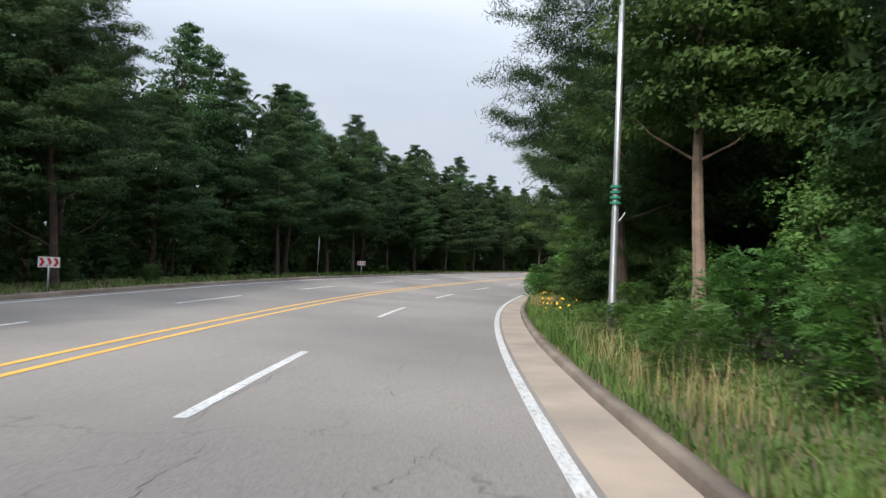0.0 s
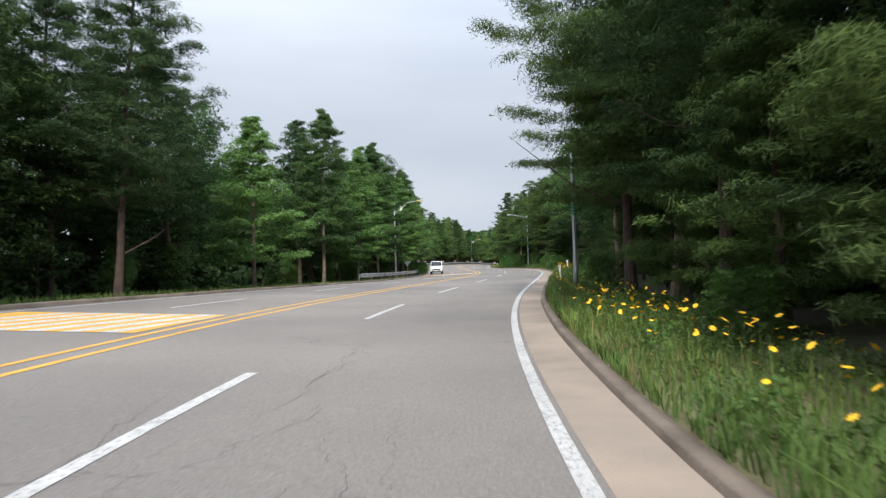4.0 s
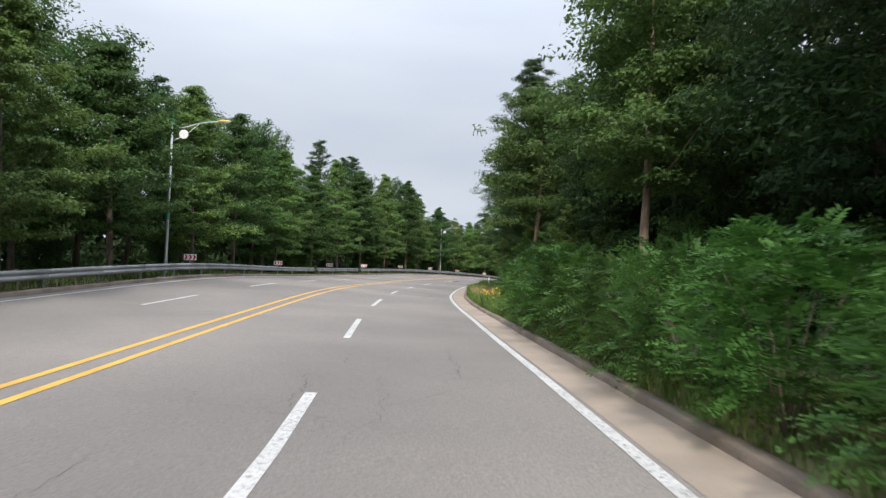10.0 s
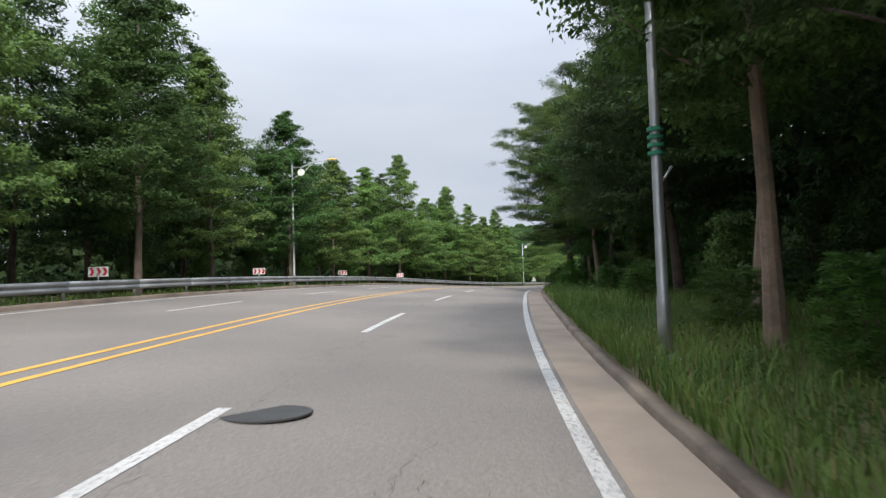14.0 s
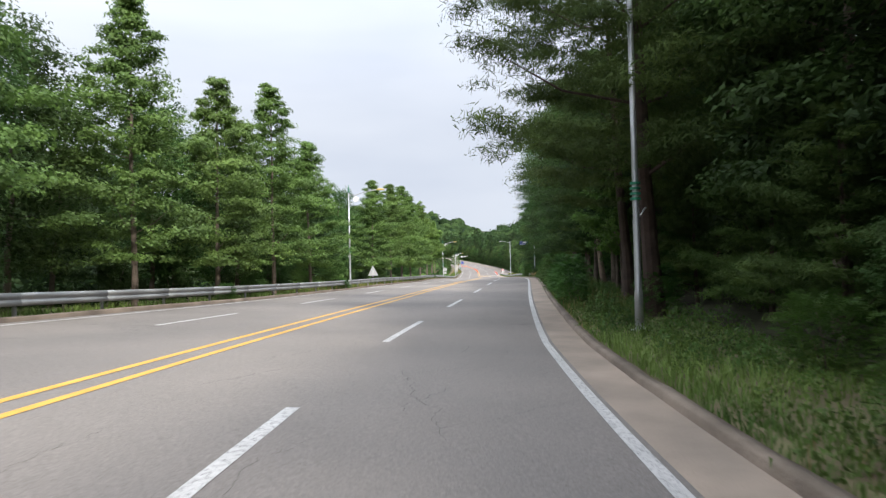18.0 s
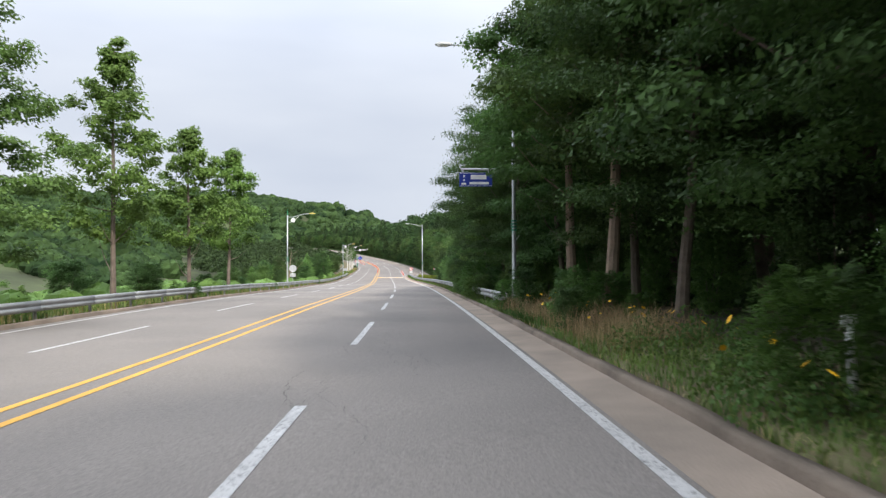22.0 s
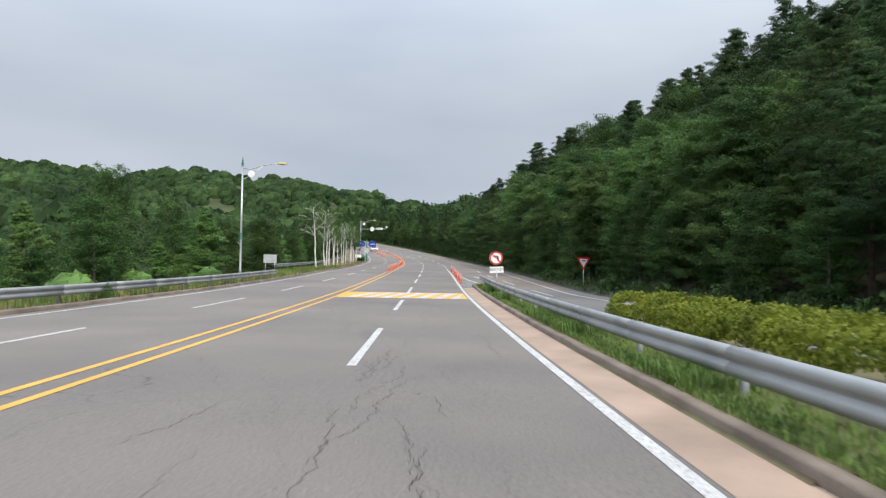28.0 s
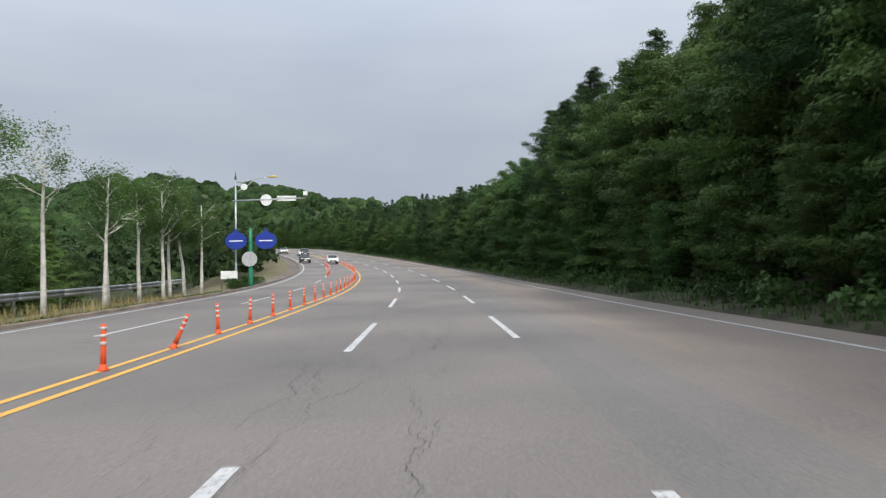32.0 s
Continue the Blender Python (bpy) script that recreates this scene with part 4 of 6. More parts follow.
for S in np.arange(27, 124, 7.1):
    plant(PINES, float(S), -18.2 + rng.normal(0, 0.4), 1.0, 1.0, 2.0)
for S in np.arange(-20, 124, 4.7):
    plant(BACKPINE, float(S), -19.2 + rng.normal(0, 0.5), rng.uniform(0.42, 0.6), 0.85, 2.0)
for S in np.arange(-22, 124, 4.2):
    plant(BACKPINE if rng.uniform() < 0.8 else BACK, float(S), -20.6 + rng.normal(0, 0.9), 1.08, 1.0, 2.0)
for S in np.arange(126, 425, 4.6):
    if not 128 < S < 136:
        plant(BACK if rng.uniform() < 0.7 else BACKPINE, float(S), -19.6 + rng.normal(0, 0.8), 1.06 if S < 320 else 0.85, 1.0, 2.0)
# the wood's edge on the right, one by one
for S in (17.8, 43.4, 64.6, 108.6, 126, 156.4, 168, 203.4, 221.2, 243.1, 267.2, 292, 319, 350, 394, 418.5, 432, 471, 493):
    plant(TALL, S, 5.0 if S < 300 else 4.3, 1.08 if S < 480 else 0.9, 1.0, 2.0)
for S in (2, 8.5, 33, 72, 80, 87, 95, 116, 134, 142, 150.6, 161, 178.5, 186, 210, 230.7, 252, 260, 276, 301, 310, 321, 328, 336, 358, 366, 381):
    high = S in (33, 95, 178.5, 210)
    kd = PINES if high or rng.uniform() < 0.6 else BROAD
    if high:
        plant(HIGHPINE, S, 6.4 + rng.normal(0, 0.25), 1.12, 0.98, 2.5)
        continue
    plant(kd, S, (6.4 if S < 300 else 5.0) + rng.normal(0, 0.25), 1.08 if S < 300 else 1.2, 1.0, 2.5)
# the trees that reach out over the gutter
for S, L, k in ((22.5, 3.9, 1.0), (38, 4.4, 0.92), (45.5, 3.8, 1.0), (55, 4.1, 0.95), (61, 4.6, 1.0), (102, 4.6, 0.92), (109.5, 4.0, 0.96), (281, 4.9, 0.9), (316, 4.6, 1.0), (327, 2.9, 1.08), (334, 3.0, 1.12), (346, 4.0, 1.0), (356, 4.5, 1.0), (371, 2.7, 1.12), (378, 3.3, 1.06)):
    plant(OVERPINE, S, L, k, 1.0, 2.5)
for S, L, k in ((389, 4.2, 0.95), (397, 4.0, 1.0), (405, 4.3, 1.05), (413, 3.9, 1.0), (421, 4.1, 1.05), (429, 3.9, 1.0), (437, 4.3, 1.02), (445, 4.2, 1.0), (452, 5.4, 0.95), (461, 5.0, 0.95), (467, 3.6, 0.92), (475, 4.6, 0.95), (484, 5.2, 0.85)):
    plant(OVERBROAD, S, L, k, 1.0, 2.5)
for S in np.arange(-24, 488, 3.9):
    plant(BACKPINE if rng.uniform() < (0.65 if S < 410 else 0.2) else BACK, float(S), (9.6 if S < 300 else 8.6) + rng.normal(0, 0.7), 1.2 if S < 480 else 0.75, 1.0, 2.5)
for S in np.arange(502, 556, 3.4):
    plant(BUSHY if rng.uniform() < 0.8 else PINES, float(S), 6.3 + (S - 500) * 0.02 + rng.normal(0, 0.7), 0.84 - 0.26 * float(ease(S, 515, 552)), 0.95, 2.5)
for S, L, k in ((546, 5.4, 0.5), (551, 5.6, 0.48), (555.5, 5.8, 0.44), (447.5, 3.1, 1.2), (453, 3.2, 1.12), (498.5, 5.2, 0.85), (504.5, 6.2, 0.78)):
    plant(TALL, S, L, k, 1.0, 2.0)
for S, L in ((23.5, 5.6), (28, 4.9), (31.5, 5.4), (36, 4.7), (40, 5.3), (47, 5.2), (53, 4.9), (58.5, 5.4), (69, 5.6), (84, 5.8), (74, 4.4), (79, 4.2), (88, 4.4), (92.5, 4.2), (98, 4.6), (106, 5.4), (120, 5.6), (131, 5.8), (139, 5.4), (147, 5.7), (237, 5.6), (248, 5.8), (305, 5.6)):
    plant(LOWPINE, S, L, rng.uniform(0.8, 1.05), 1.0, 2.5)
for S, L, k in ((187.5, 4.0, 0.95), (191.5, 5.2, 0.95), (197, 5.0, 0.95)):
    plant(OVERPINE, S, L, k, 1.0, 2.5)
for S, L in ((176, 6.6), (183.5, 7.2), (190, 6.8), (196.5, 7.4), (203, 7.0)):
    plant(PINES, S, L, 0.95, 1.0, 2.5)
for S, L in ((184, 5.2), (188.5, 4.6), (192, 5.0), (196, 4.8), (359, 5.0), (364, 4.6), (369, 5.2), (375, 5.0)):
    plant(LOWPINE, S, L, rng.uniform(0.8, 1.0), 1.0, 2.5)
for S, L in ((31, 3.6), (35, 3.2), (41, 4.0), (229, 4.2), (244, 4.6), (256.5, 4.0), (262, 4.8), (381, 3.5), (385.5, 3.9), (399.5, 3.6), (418.5, 3.5), (424, 3.9), (480.5, 3.6), (486, 3.9)):
    plant(YOUNG, S, L, 0.62 if S < 300 else 0.95, 0.9, 3.0)
# a dead tree in the scrub
DEAD = thing("dead_tree", "bare grey dead tree with dry twigs in the scrub", "tree", "", m=pose(float(at(536, -19)[0]), float(at(536, -19)[1]), float(land(536, -19)) - 0.05, 3, 4, 20))
part("trunk", trunk_mesh(611, 5.6, 0.11, M_TANBARK, 16, 0.05, 0.3, 2.4), DEAD)
# leafy undergrowth at the wood's edge
for S in np.arange(-6, 470, 3.4):
    if rng.uniform() < 0.15:
        continue
    if 246 < S < 290:
        plant(UNDER, float(S), 7.2 + rng.normal(0, 0.4), rng.uniform(0.6, 0.85), 1.0, 3.0)
        continue
    plant(UNDER, float(S + rng.normal(0, 1.2)), 6.0 + rng.normal(0, 0.5), rng.uniform(0.6, 0.95), 1.0, 3.0)
for S in np.arange(-6, 420, 8.0):
    plant(UNDER, float(S + rng.normal(0, 2)), -18.0 + rng.normal(0, 0.5), rng.uniform(0.5, 0.85), 1.0, 3.0)
# bushes and small trees beyond the far guardrail
for S, L in ((398, -17.5), (405, -18), (411, -17.2), (418, -19), (426, -18), (431, -21), (437, -18.4), (444, -20), (447, -24), (455, -18.6), (458, -23), (466, -19.5), (470, -26), (478, -20), (487, -18.5), (492, -24), (499, -19.4), (508, -27), (515, -19), (521, -23), (530, -19.5), (538, -27), (547, -21), (558, -19), (566, -25), (575, -20), (588, -19), (600, -23), (612, -20), (626, -22)):
    plant(UNDER, S, L, rng.uniform(0.8, 1.15) * (1.0 if S < 480 else 0.8), 0.9, 3.0)
for S, L, k in ((409, -24, 0.8), (424, -28, 0.85), (438, -33, 0.8), (450, -30, 0.7), (465, -36, 0.75), (481, -33, 0.6), (497, -38, 0.65), (520, -36, 0.55), (545, -40, 0.6), (570, -34, 0.5), (590, -42, 0.6)):
    plant(SUNNY, S, L, k * 0.7, 0.8, 2.0)
# the wooded hill past the slip road
for row in range(7):
    S = 556.0 + row * 2
    while S < S_END - 12:
        S += (4.6 + row * 0.6) * rng.uniform(0.8, 1.25)
        near_ = row < 2
        u_ = rng.uniform()
        kd = (PINES if near_ else BACKPINE) if u_ < (0.4 if near_ else 0.62) else (BUSHY if near_ and u_ < 0.85 else BROAD if near_ else BACK)
        plant(kd, S, float(ramp_right(S)) + 5.2 + row * (3.4 + 0.45 * row) + rng.normal(0, 0.6), (1.0 if kd is BUSHY else 0.95 if row < 3 else 0.88) * (1 - 0.25 * float(ease(S, 700, 790))) * (0.68 + 0.32 * float(ease(S, 580, 625)) + 0.14 * float(ease(S, 630, 665)) * (1 - float(ease(S, 715, 760)))), 1.0, 2.0)
for S in np.arange(398, 474, 3.6):
    plant(SUNNY, float(S), -23.5 - 0.05 * (S - 398) + rng.normal(0, 1.5), 0.56 - 0.002 * (S - 398), 0.9, 2.0)
S = 560.0
while S < S_END - 14:
    S += rng.uniform(4.5, 8.5)
    plant(LOWPINE, S, float(ramp_right(S)) + 4.7 + rng.normal(0, 0.7), rng.uniform(0.75, 1.15), 1.0, 3.0)
for i in range(140):
    S = float(rng.uniform(556, 704))
    plant(BACK if rng.uniform() < 0.6 else SUNNY, S, -18.8 - 24 * float(rng.uniform()) ** 1.3 - (2.5 if S > 636 else 0), float(rng.uniform(0.4, 0.56)), 0.95, 3.0)
S = 572.0
while S < S_END - 14:
    S += rng.uniform(2.6, 4.4)
    plant(BACK, S, float(ramp_right(S)) + 3.7 + rng.normal(0, 0.4), rng.uniform(0.34, 0.52), 0.9, 3.0)


def leafy_stuff(name, label, xyz, sizes, base_leaves, leaf, material, seed, squash=0.8, category="woodland", lumpy=0.35, dip=0.15, stray=0.5, dome=False):
    """Many leafy crowns joined into one object: far or deep woods and scrub that nobody could count."""
    r = np.random.default_rng(seed)
    V = []
    protos = []
    for k in range(4):
        d = r.normal(size=(base_leaves, 3))
        d /= np.linalg.norm(d, axis=1)[:, None]
        d[:, 2] = np.abs(d[:, 2]) * (1 + dip - 0.15) - dip
        lump = 1.1 - lumpy + lumpy * np.sin(3 * d[:, :1] * 2 + k) * np.cos(4 * d[:, 1:2] - k) + r.normal(0, 0.07, (base_leaves, 1))
        c = d * lump
        a = d + r.normal(0, stray, d.shape)
        a /= np.linalg.norm(a, axis=1)[:, None]
        b = np.cross(a, r.normal(size=d.shape))
        b /= np.linalg.norm(b, axis=1)[:, None]
        e = np.cross(a, b)
        s = r.uniform(0.6, 1.3, (base_leaves, 1)) * leaf
        tris = np.stack([c - e * s, c + e * s * 0.6 + b * s * 0.7, c + e * s * 0.6 - b * s * 0.7], 1)
        if dome:
            nu, nv = 12, 6
            u, w = np.meshgrid(np.arange(nu) * 2 * math.pi / nu, np.linspace(-0.55, 1.5, nv), indexing="ij")
            g = np.stack([np.cos(u) * np.cos(w), np.sin(u) * np.cos(w), np.sin(w)], -1)
            g *= (0.84 + 0.12 * np.sin(5 * g[..., :1] + k) * np.cos(6 * g[..., 1:2] - k) + r.normal(0, 0.07, g.shape[:2] + (1,)))
            h = np.roll(g, -1, 0)
            tris = np.concatenate([tris, np.stack([g[:, :-1], h[:, :-1], h[:, 1:]], 2).reshape(-1, 3, 3), np.stack([g[:, :-1], h[:, 1:], g[:, 1:]], 2).reshape(-1, 3, 3)])
        protos.append(tris)
    for i in range(len(xyz)):
        q = protos[i % 4] * sizes[i] * np.array([1, 1, squash])
        t = r.uniform(0, 6.28)
        x = q[..., 0] * math.cos(t) - q[..., 1] * math.sin(t)
        y = q[..., 0] * math.sin(t) + q[..., 1] * math.cos(t)
        V.append(np.stack([x + xyz[i][0], y + xyz[i][1], q[..., 2] + xyz[i][2]], -1))
    V = np.concatenate(V).reshape(-1, 3)
    return tagged(new(name, mesh_from(name, V, np.arange(len(V)).reshape(-1, 3), material)), label, category, kind="stuff")


# deep woods behind the edge trees: tall crowns in three heights and their undergrowth
deep, deep_s = [], []
for lat0, lat1, s0, s1, n, hi in ((11, 26, -28, 500, 1000, 12.0), (-42, -23.5, -28, 405, 960, 12.2), (9, 20, 500, 552, 60, 5.0)):
    S, L = rng.uniform(s0, s1, n), rng.uniform(lat0, lat1, n)
    p, z = at(S, L), land(S, L)
    for i in range(n):
        if L[i] < -17 and 128 < S[i] < 134 and i % 3 != 2:
            continue
        h = hi * rng.uniform(0.8, 1.2) * (1.15 if L[i] < 0 and S[i] < 120 else 1.0)
        k = (0.75, 0.45, 0.12)[i % 3]
        deep.append((p[i, 0], p[i, 1], z[i] + h * k - 1.5))
        deep_s.append(rng.uniform(2.6, 3.6))
low, low_s = [], []
for lat0, lat1, s0, s1, n in ((7.5, 15, -28, 500, 640), (-30, -20.5, -28, 420, 500), (-23.5, -19.6, -28, 126, 240), (-36, -28, -28, 126, 160)):
    S, L = rng.uniform(s0, s1, n), rng.uniform(lat0, lat1, n)
    p, z = at(S, L), land(S, L)
    for i in range(n):
        low.append((p[i, 0], p[i, 1], z[i] - 0.2))
        low_s.append(rng.uniform(1.6, 2.8))
for S in np.arange(-30, 500, 2.3):
    for L, z0 in ((rng.uniform(21, 25), 1.6), (rng.uniform(22, 26), 5.0), (rng.uniform(-32, -28), 1.6), (rng.uniform(-34, -29), 5.0)):
        if L < 0 and S > 402:
            continue
        p = at(S, L)
        deep.append((p[0], p[1], float(land(S, L)) + z0))
        deep_s.append(rng.uniform(2.4, 3.3))
leafy_stuff("deep_wood", "deep dark green woodland behind the roadside trees", deep, deep_s, 170, 0.135, M_PINE, 301, 1.1)
leafy_stuff("deep_undergrowth", "dark undergrowth on the floor of the wood", low, low_s, 190, 0.10, M_PINE, 311, 0.9)

# hillside woods above the slip road, past the counted trees
hs, hz = [], []
for i in range(900):
    S, k = rng.uniform(552, S_END - 12), rng.uniform(4.6, 28)
    L = float(ramp_right(S)) + k
    p = at(S, L)
    hs.append((p[0], p[1], float(land(S, L)) + 0.2))
    hz.append(rng.uniform(1.4, 2.4))
for i in range(900):
    S, k = rng.uniform(560, 880), rng.uniform(28, 130)
    L = float(ramp_right(S)) + k
    p = at(S, L)
    hs.append((p[0], p[1], float(land(S, L)) + rng.uniform(2.5, 5.5)))
    hz.append(rng.uniform(3.0, 4.6))
leafy_stuff("hillside_wood", "dark green woods up the hillside", hs, hz, 180, 0.15, M_PINE, 302, 1.2)

# dark brush along the foot of the hill
fb, fz = [], []
for i in range(720):
    S = rng.uniform(574, S_END - 12)
    L = float(ramp_right(S)) + rng.uniform(1.9, 5.2)
    p = at(S, L)
    fb.append((p[0], p[1], float(land(S, L)) + 0.05))
    fz.append(rng.uniform(0.45, 1.0))
leafy_stuff("hill_brush", "dark leafy brush along the foot of the hill", fb, fz, 150, 0.12, M_LEAF, 308, 1.15, "brush")

# far hills and the valley side on the left
fx, fs = [], []
ex, ey = float(at(560, -2)[0]), float(at(560, -2)[1])
for i in range(5600):
    a = math.radians(head(560) + 62 * rng.uniform() - 14)
    d = 70 + 720 * rng.uniform() ** 0.8
    x, y = ex - math.sin(a) * d, ey + math.cos(a) * d
    S, L = station([(x, y)])
    if -88 < L[0] < 45 and S[0] < S_END - 5:
        continue
    fx.append((x, y, float(ground_z(np.array([x]), np.array([y]))[0]) + rng.uniform(-0.8, 2.4)))
    fs.append((3.0 + 0.0042 * d) * math.exp(rng.normal(0.08, 0.30)))
leafy_stuff("far_wood", "mixed green woods over the far hills", fx, fs, 120, 0.10, M_FARWOOD, 303, 1.0, "woodland", 0.2, 0.35, 0.6, True)
for mat_, nm, lb, n_, seed_ in ((M_LIGHTLEAF, "scrub", "tangled light green scrub and vines beyond the guardrail", 1700, 304), (M_MIDLEAF, "bushes", "mid green bushes and low trees on the valley floor", 1300, 314)):
    sx, sz_ = [], []
    for i in range(n_):
        S, k = rng.uniform(392, 700), rng.uniform() ** (1.2 if seed_ == 304 else 0.8)
        L = -17.6 - 78 * k
        if (S > 640 and L > -22) or (S > 562 and seed_ == 304 and L > -60):
            continue
        p = at(S, L)
        sx.append((p[0], p[1], float(land(S, L)) + 0.15))
        sz_.append(rng.uniform(0.7, 1.3) * (1 + 2.1 * k))
    leafy_stuff(nm, lb, sx, sz_, 170, 0.085, mat_, seed_, 0.9, "scrub", 0.2, 0.25, 0.5, True)
# woods beside the far bend
bx, bs = [], []
for i in range(760):
    S, L = rng.uniform(712, S_END - 4), -18.5 - 60 * rng.uniform() ** 1.2
    if i % 3 == 0:
        S, L = rng.uniform(770, S_END - 2), float(ramp_right(S)) + 5 + 60 * rng.uniform()
    p = at(S, L)
    bx.append((p[0], p[1], float(land(S, max(L, -30)) if L < 0 else land(S, L)) + rng.uniform(0.6, 4.0)))
    bs.append(rng.uniform(2.0, 3.6))
leafy_stuff("bend_wood", "green pines and scrub on the inside of the bend", bx, bs, 150, 0.16, M_PINE, 305, 1.0)


def blades(name, label, S, lat, height, width, material, seed, lean=0.45, category="grass"):
    r = np.random.default_rng(seed)
    n = len(S)
    p = at(S, lat)
    p[:, 2] = land(S, lat) - 0.03
    a = r.uniform(0, 6.283, n)
    h = height * r.uniform(0.45, 1.2, n)
    d = np.stack([np.cos(a), np.sin(a), 0 * a], 1)
    side_ = np.stack([-np.sin(a), np.cos(a), 0 * a], 1) * (width * r.uniform(0.6, 1.3, n))[:, None]
    b = r.uniform(0.1, lean, n)[:, None]
    mid = p + d * (h[:, None] * b * 0.35) + np.array([0, 0, 1]) * (h * 0.62)[:, None]
    tip = p + d * (h[:, None] * b * 1.2) + np.array([0, 0, 1]) * (h * (1 - b[:, 0] * 0.35))[:, None]
    V = np.stack([p - side_, p + side_, mid + side_ * 0.8, tip, mid - side_ * 0.8], 1).reshape(-1, 3)
    f = (5 * np.arange(n)[:, None, None] + np.array([(0, 1, 2), (0, 2, 4), (4, 2, 3)])).reshape(-1, 3)
    return tagged(new(name, mesh_from(name, V, f, material)), label, category, kind="stuff")


def verge_spread(n, s0, s1, l0, l1, power=1.0):
    return rng.uniform(s0, s1, n), l0 + (l1 - l0) * rng.uniform(0, 1, n) ** power


S, L = verge_spread(230000, -8, 607, 1.08, 4.0, 1.4)
L = np.where(S > 560, np.minimum(L, 1.1 + (L - 1.08) * 0.3), L)
h_ = 0.26 + 0.2 * (np.sin(S / 7.0) * np.sin(S / 2.3 + 1) > 0.1) + 0.22 * ((S > 226) & (S < 300)) - 0.08 * (S > 540)
h_ = h_ * np.where(((S > 150) & (S < 226)) | ((S > 302) & (S < 540)), 0.7, 1.0)
blades("verge_grass", "long green grass and weeds along the kerb", S, L + edge_shift(S), h_, 0.0095, M_GRASS, 401, 0.9)
S, L = verge_spread(14000, 552, 609, 1.04, 2.3)
blades("island_grass", "light green mown grass under the guardrail", S, np.minimum(L, ramp_left(S) - 0.05), 0.17, 0.008, M_ISLAND, 409, 0.8)
S, L = verge_spread(30000, 228, 302, 3.8, 8.2, 1.2)
blades("meadow_grass", "tall green grass reaching in under the trees", S, L, 0.5, 0.010, M_GRASS, 408, 0.9)
S, L = verge_spread(17000, -8, 560, 1.06, 3.8, 1.3)
keep = np.sin(S / 9.0 + 2) + np.sin(S / 3.7) > 0.05
blades("dry_grass", "straw-coloured dry grass along the kerb", S[keep], (L + edge_shift(S))[keep], 0.5, 0.005, M_DRYGRASS, 402, 0.9)
S, L = verge_spread(52000, -8, 660, -17.5, -14.5)
blades("far_verge_grass", "green grass and weeds behind the far kerb", S, L, 0.32 + 0.25 * (S > 395), 0.022, M_GRASS, 403)
S, L = verge_spread(12000, 395, 690, -17.8, -14.3)
blades("far_dry_grass", "yellowing dry grass behind the far guardrail", S, L, 0.5, 0.014, M_DRYGRASS, 404)
S, L = verge_spread(9000, 640, 700, -15.6, -14.0)
blades("trimmed_grass", "short trimmed grass strip beside the far kerb", S, L, 0.12, 0.02, M_GRASS, 405)
S, L = verge_spread(14000, 575, S_END - 20, 0.9, 3.4)
L = ramp_right(S) + L
# the dark leaf colour stands in for shade under the trees
blades("slope_grass", "rough grass at the slope's foot, tree shade put into its dark green", S, L, 0.3, 0.02, M_LEAF, 406)

for s0, s1, n_, l1 in ((441.5, 455, 5200, 3.4), (6, 16, 420, 2.1), (26, 34, 700, 2.6), (240, 252, 3200, 3.4)):
    S, L = verge_spread(n_, s0, s1, 1.25, l1)
    blades("straw_grass", "tall straw-coloured grass plumes behind the kerb", S, L + edge_shift(S), 0.75, 0.003, M_STRAW, 412, 0.8)
# low weeds and flowers along the right kerb
wx, ws = [], []
for i in range(4500):
    S = rng.uniform(-6, 556) if i < 3600 else rng.uniform(20, 155)
    L = 1.25 + 2.9 * rng.uniform() ** 0.8 + float(edge_shift(S))
    if 246 < S < 296 and rng.uniform() < 0.8:
        continue
    p = at(S, L)
    wx.append((p[0], p[1], float(land(S, L)) + 0.02))
    ws.append(rng.uniform(0.22, 0.5))
leafy_stuff("verge_weeds", "low leafy green weeds along the kerb", wx, ws, 80, 0.085, M_WEED, 306, 1.1, "weeds")


wx, ws = [], []
for i in range(620):
    S = rng.uniform(-6, 540)
    L = 1.35 + 2.6 * rng.uniform() + float(edge_shift(S))
    if 246 < S < 290 and rng.uniform() < 0.6:
        continue
    p = at(S, L)
    wx.append((p[0], p[1], float(land(S, L)) + 0.05))
    ws.append(rng.uniform(0.25, 0.6))
leafy_stuff("verge_herbs", "broad-leaved dark green herbs along the kerb", wx, ws, 170, 0.075, M_EDGELEAF, 316, 1.2, "weeds", 0.25)
S, L = verge_spread(9000, -8, 545, 1.02, 1.35)
keep = np.sin(S / 5.3) + np.sin(S / 2.1 + 1) > 0.3
blades("kerb_litter", "brown dry stalks and litter along the kerb", S[keep], (L + edge_shift(S))[keep], 0.16, 0.005, M_STRAW, 417, 1.2, "litter")


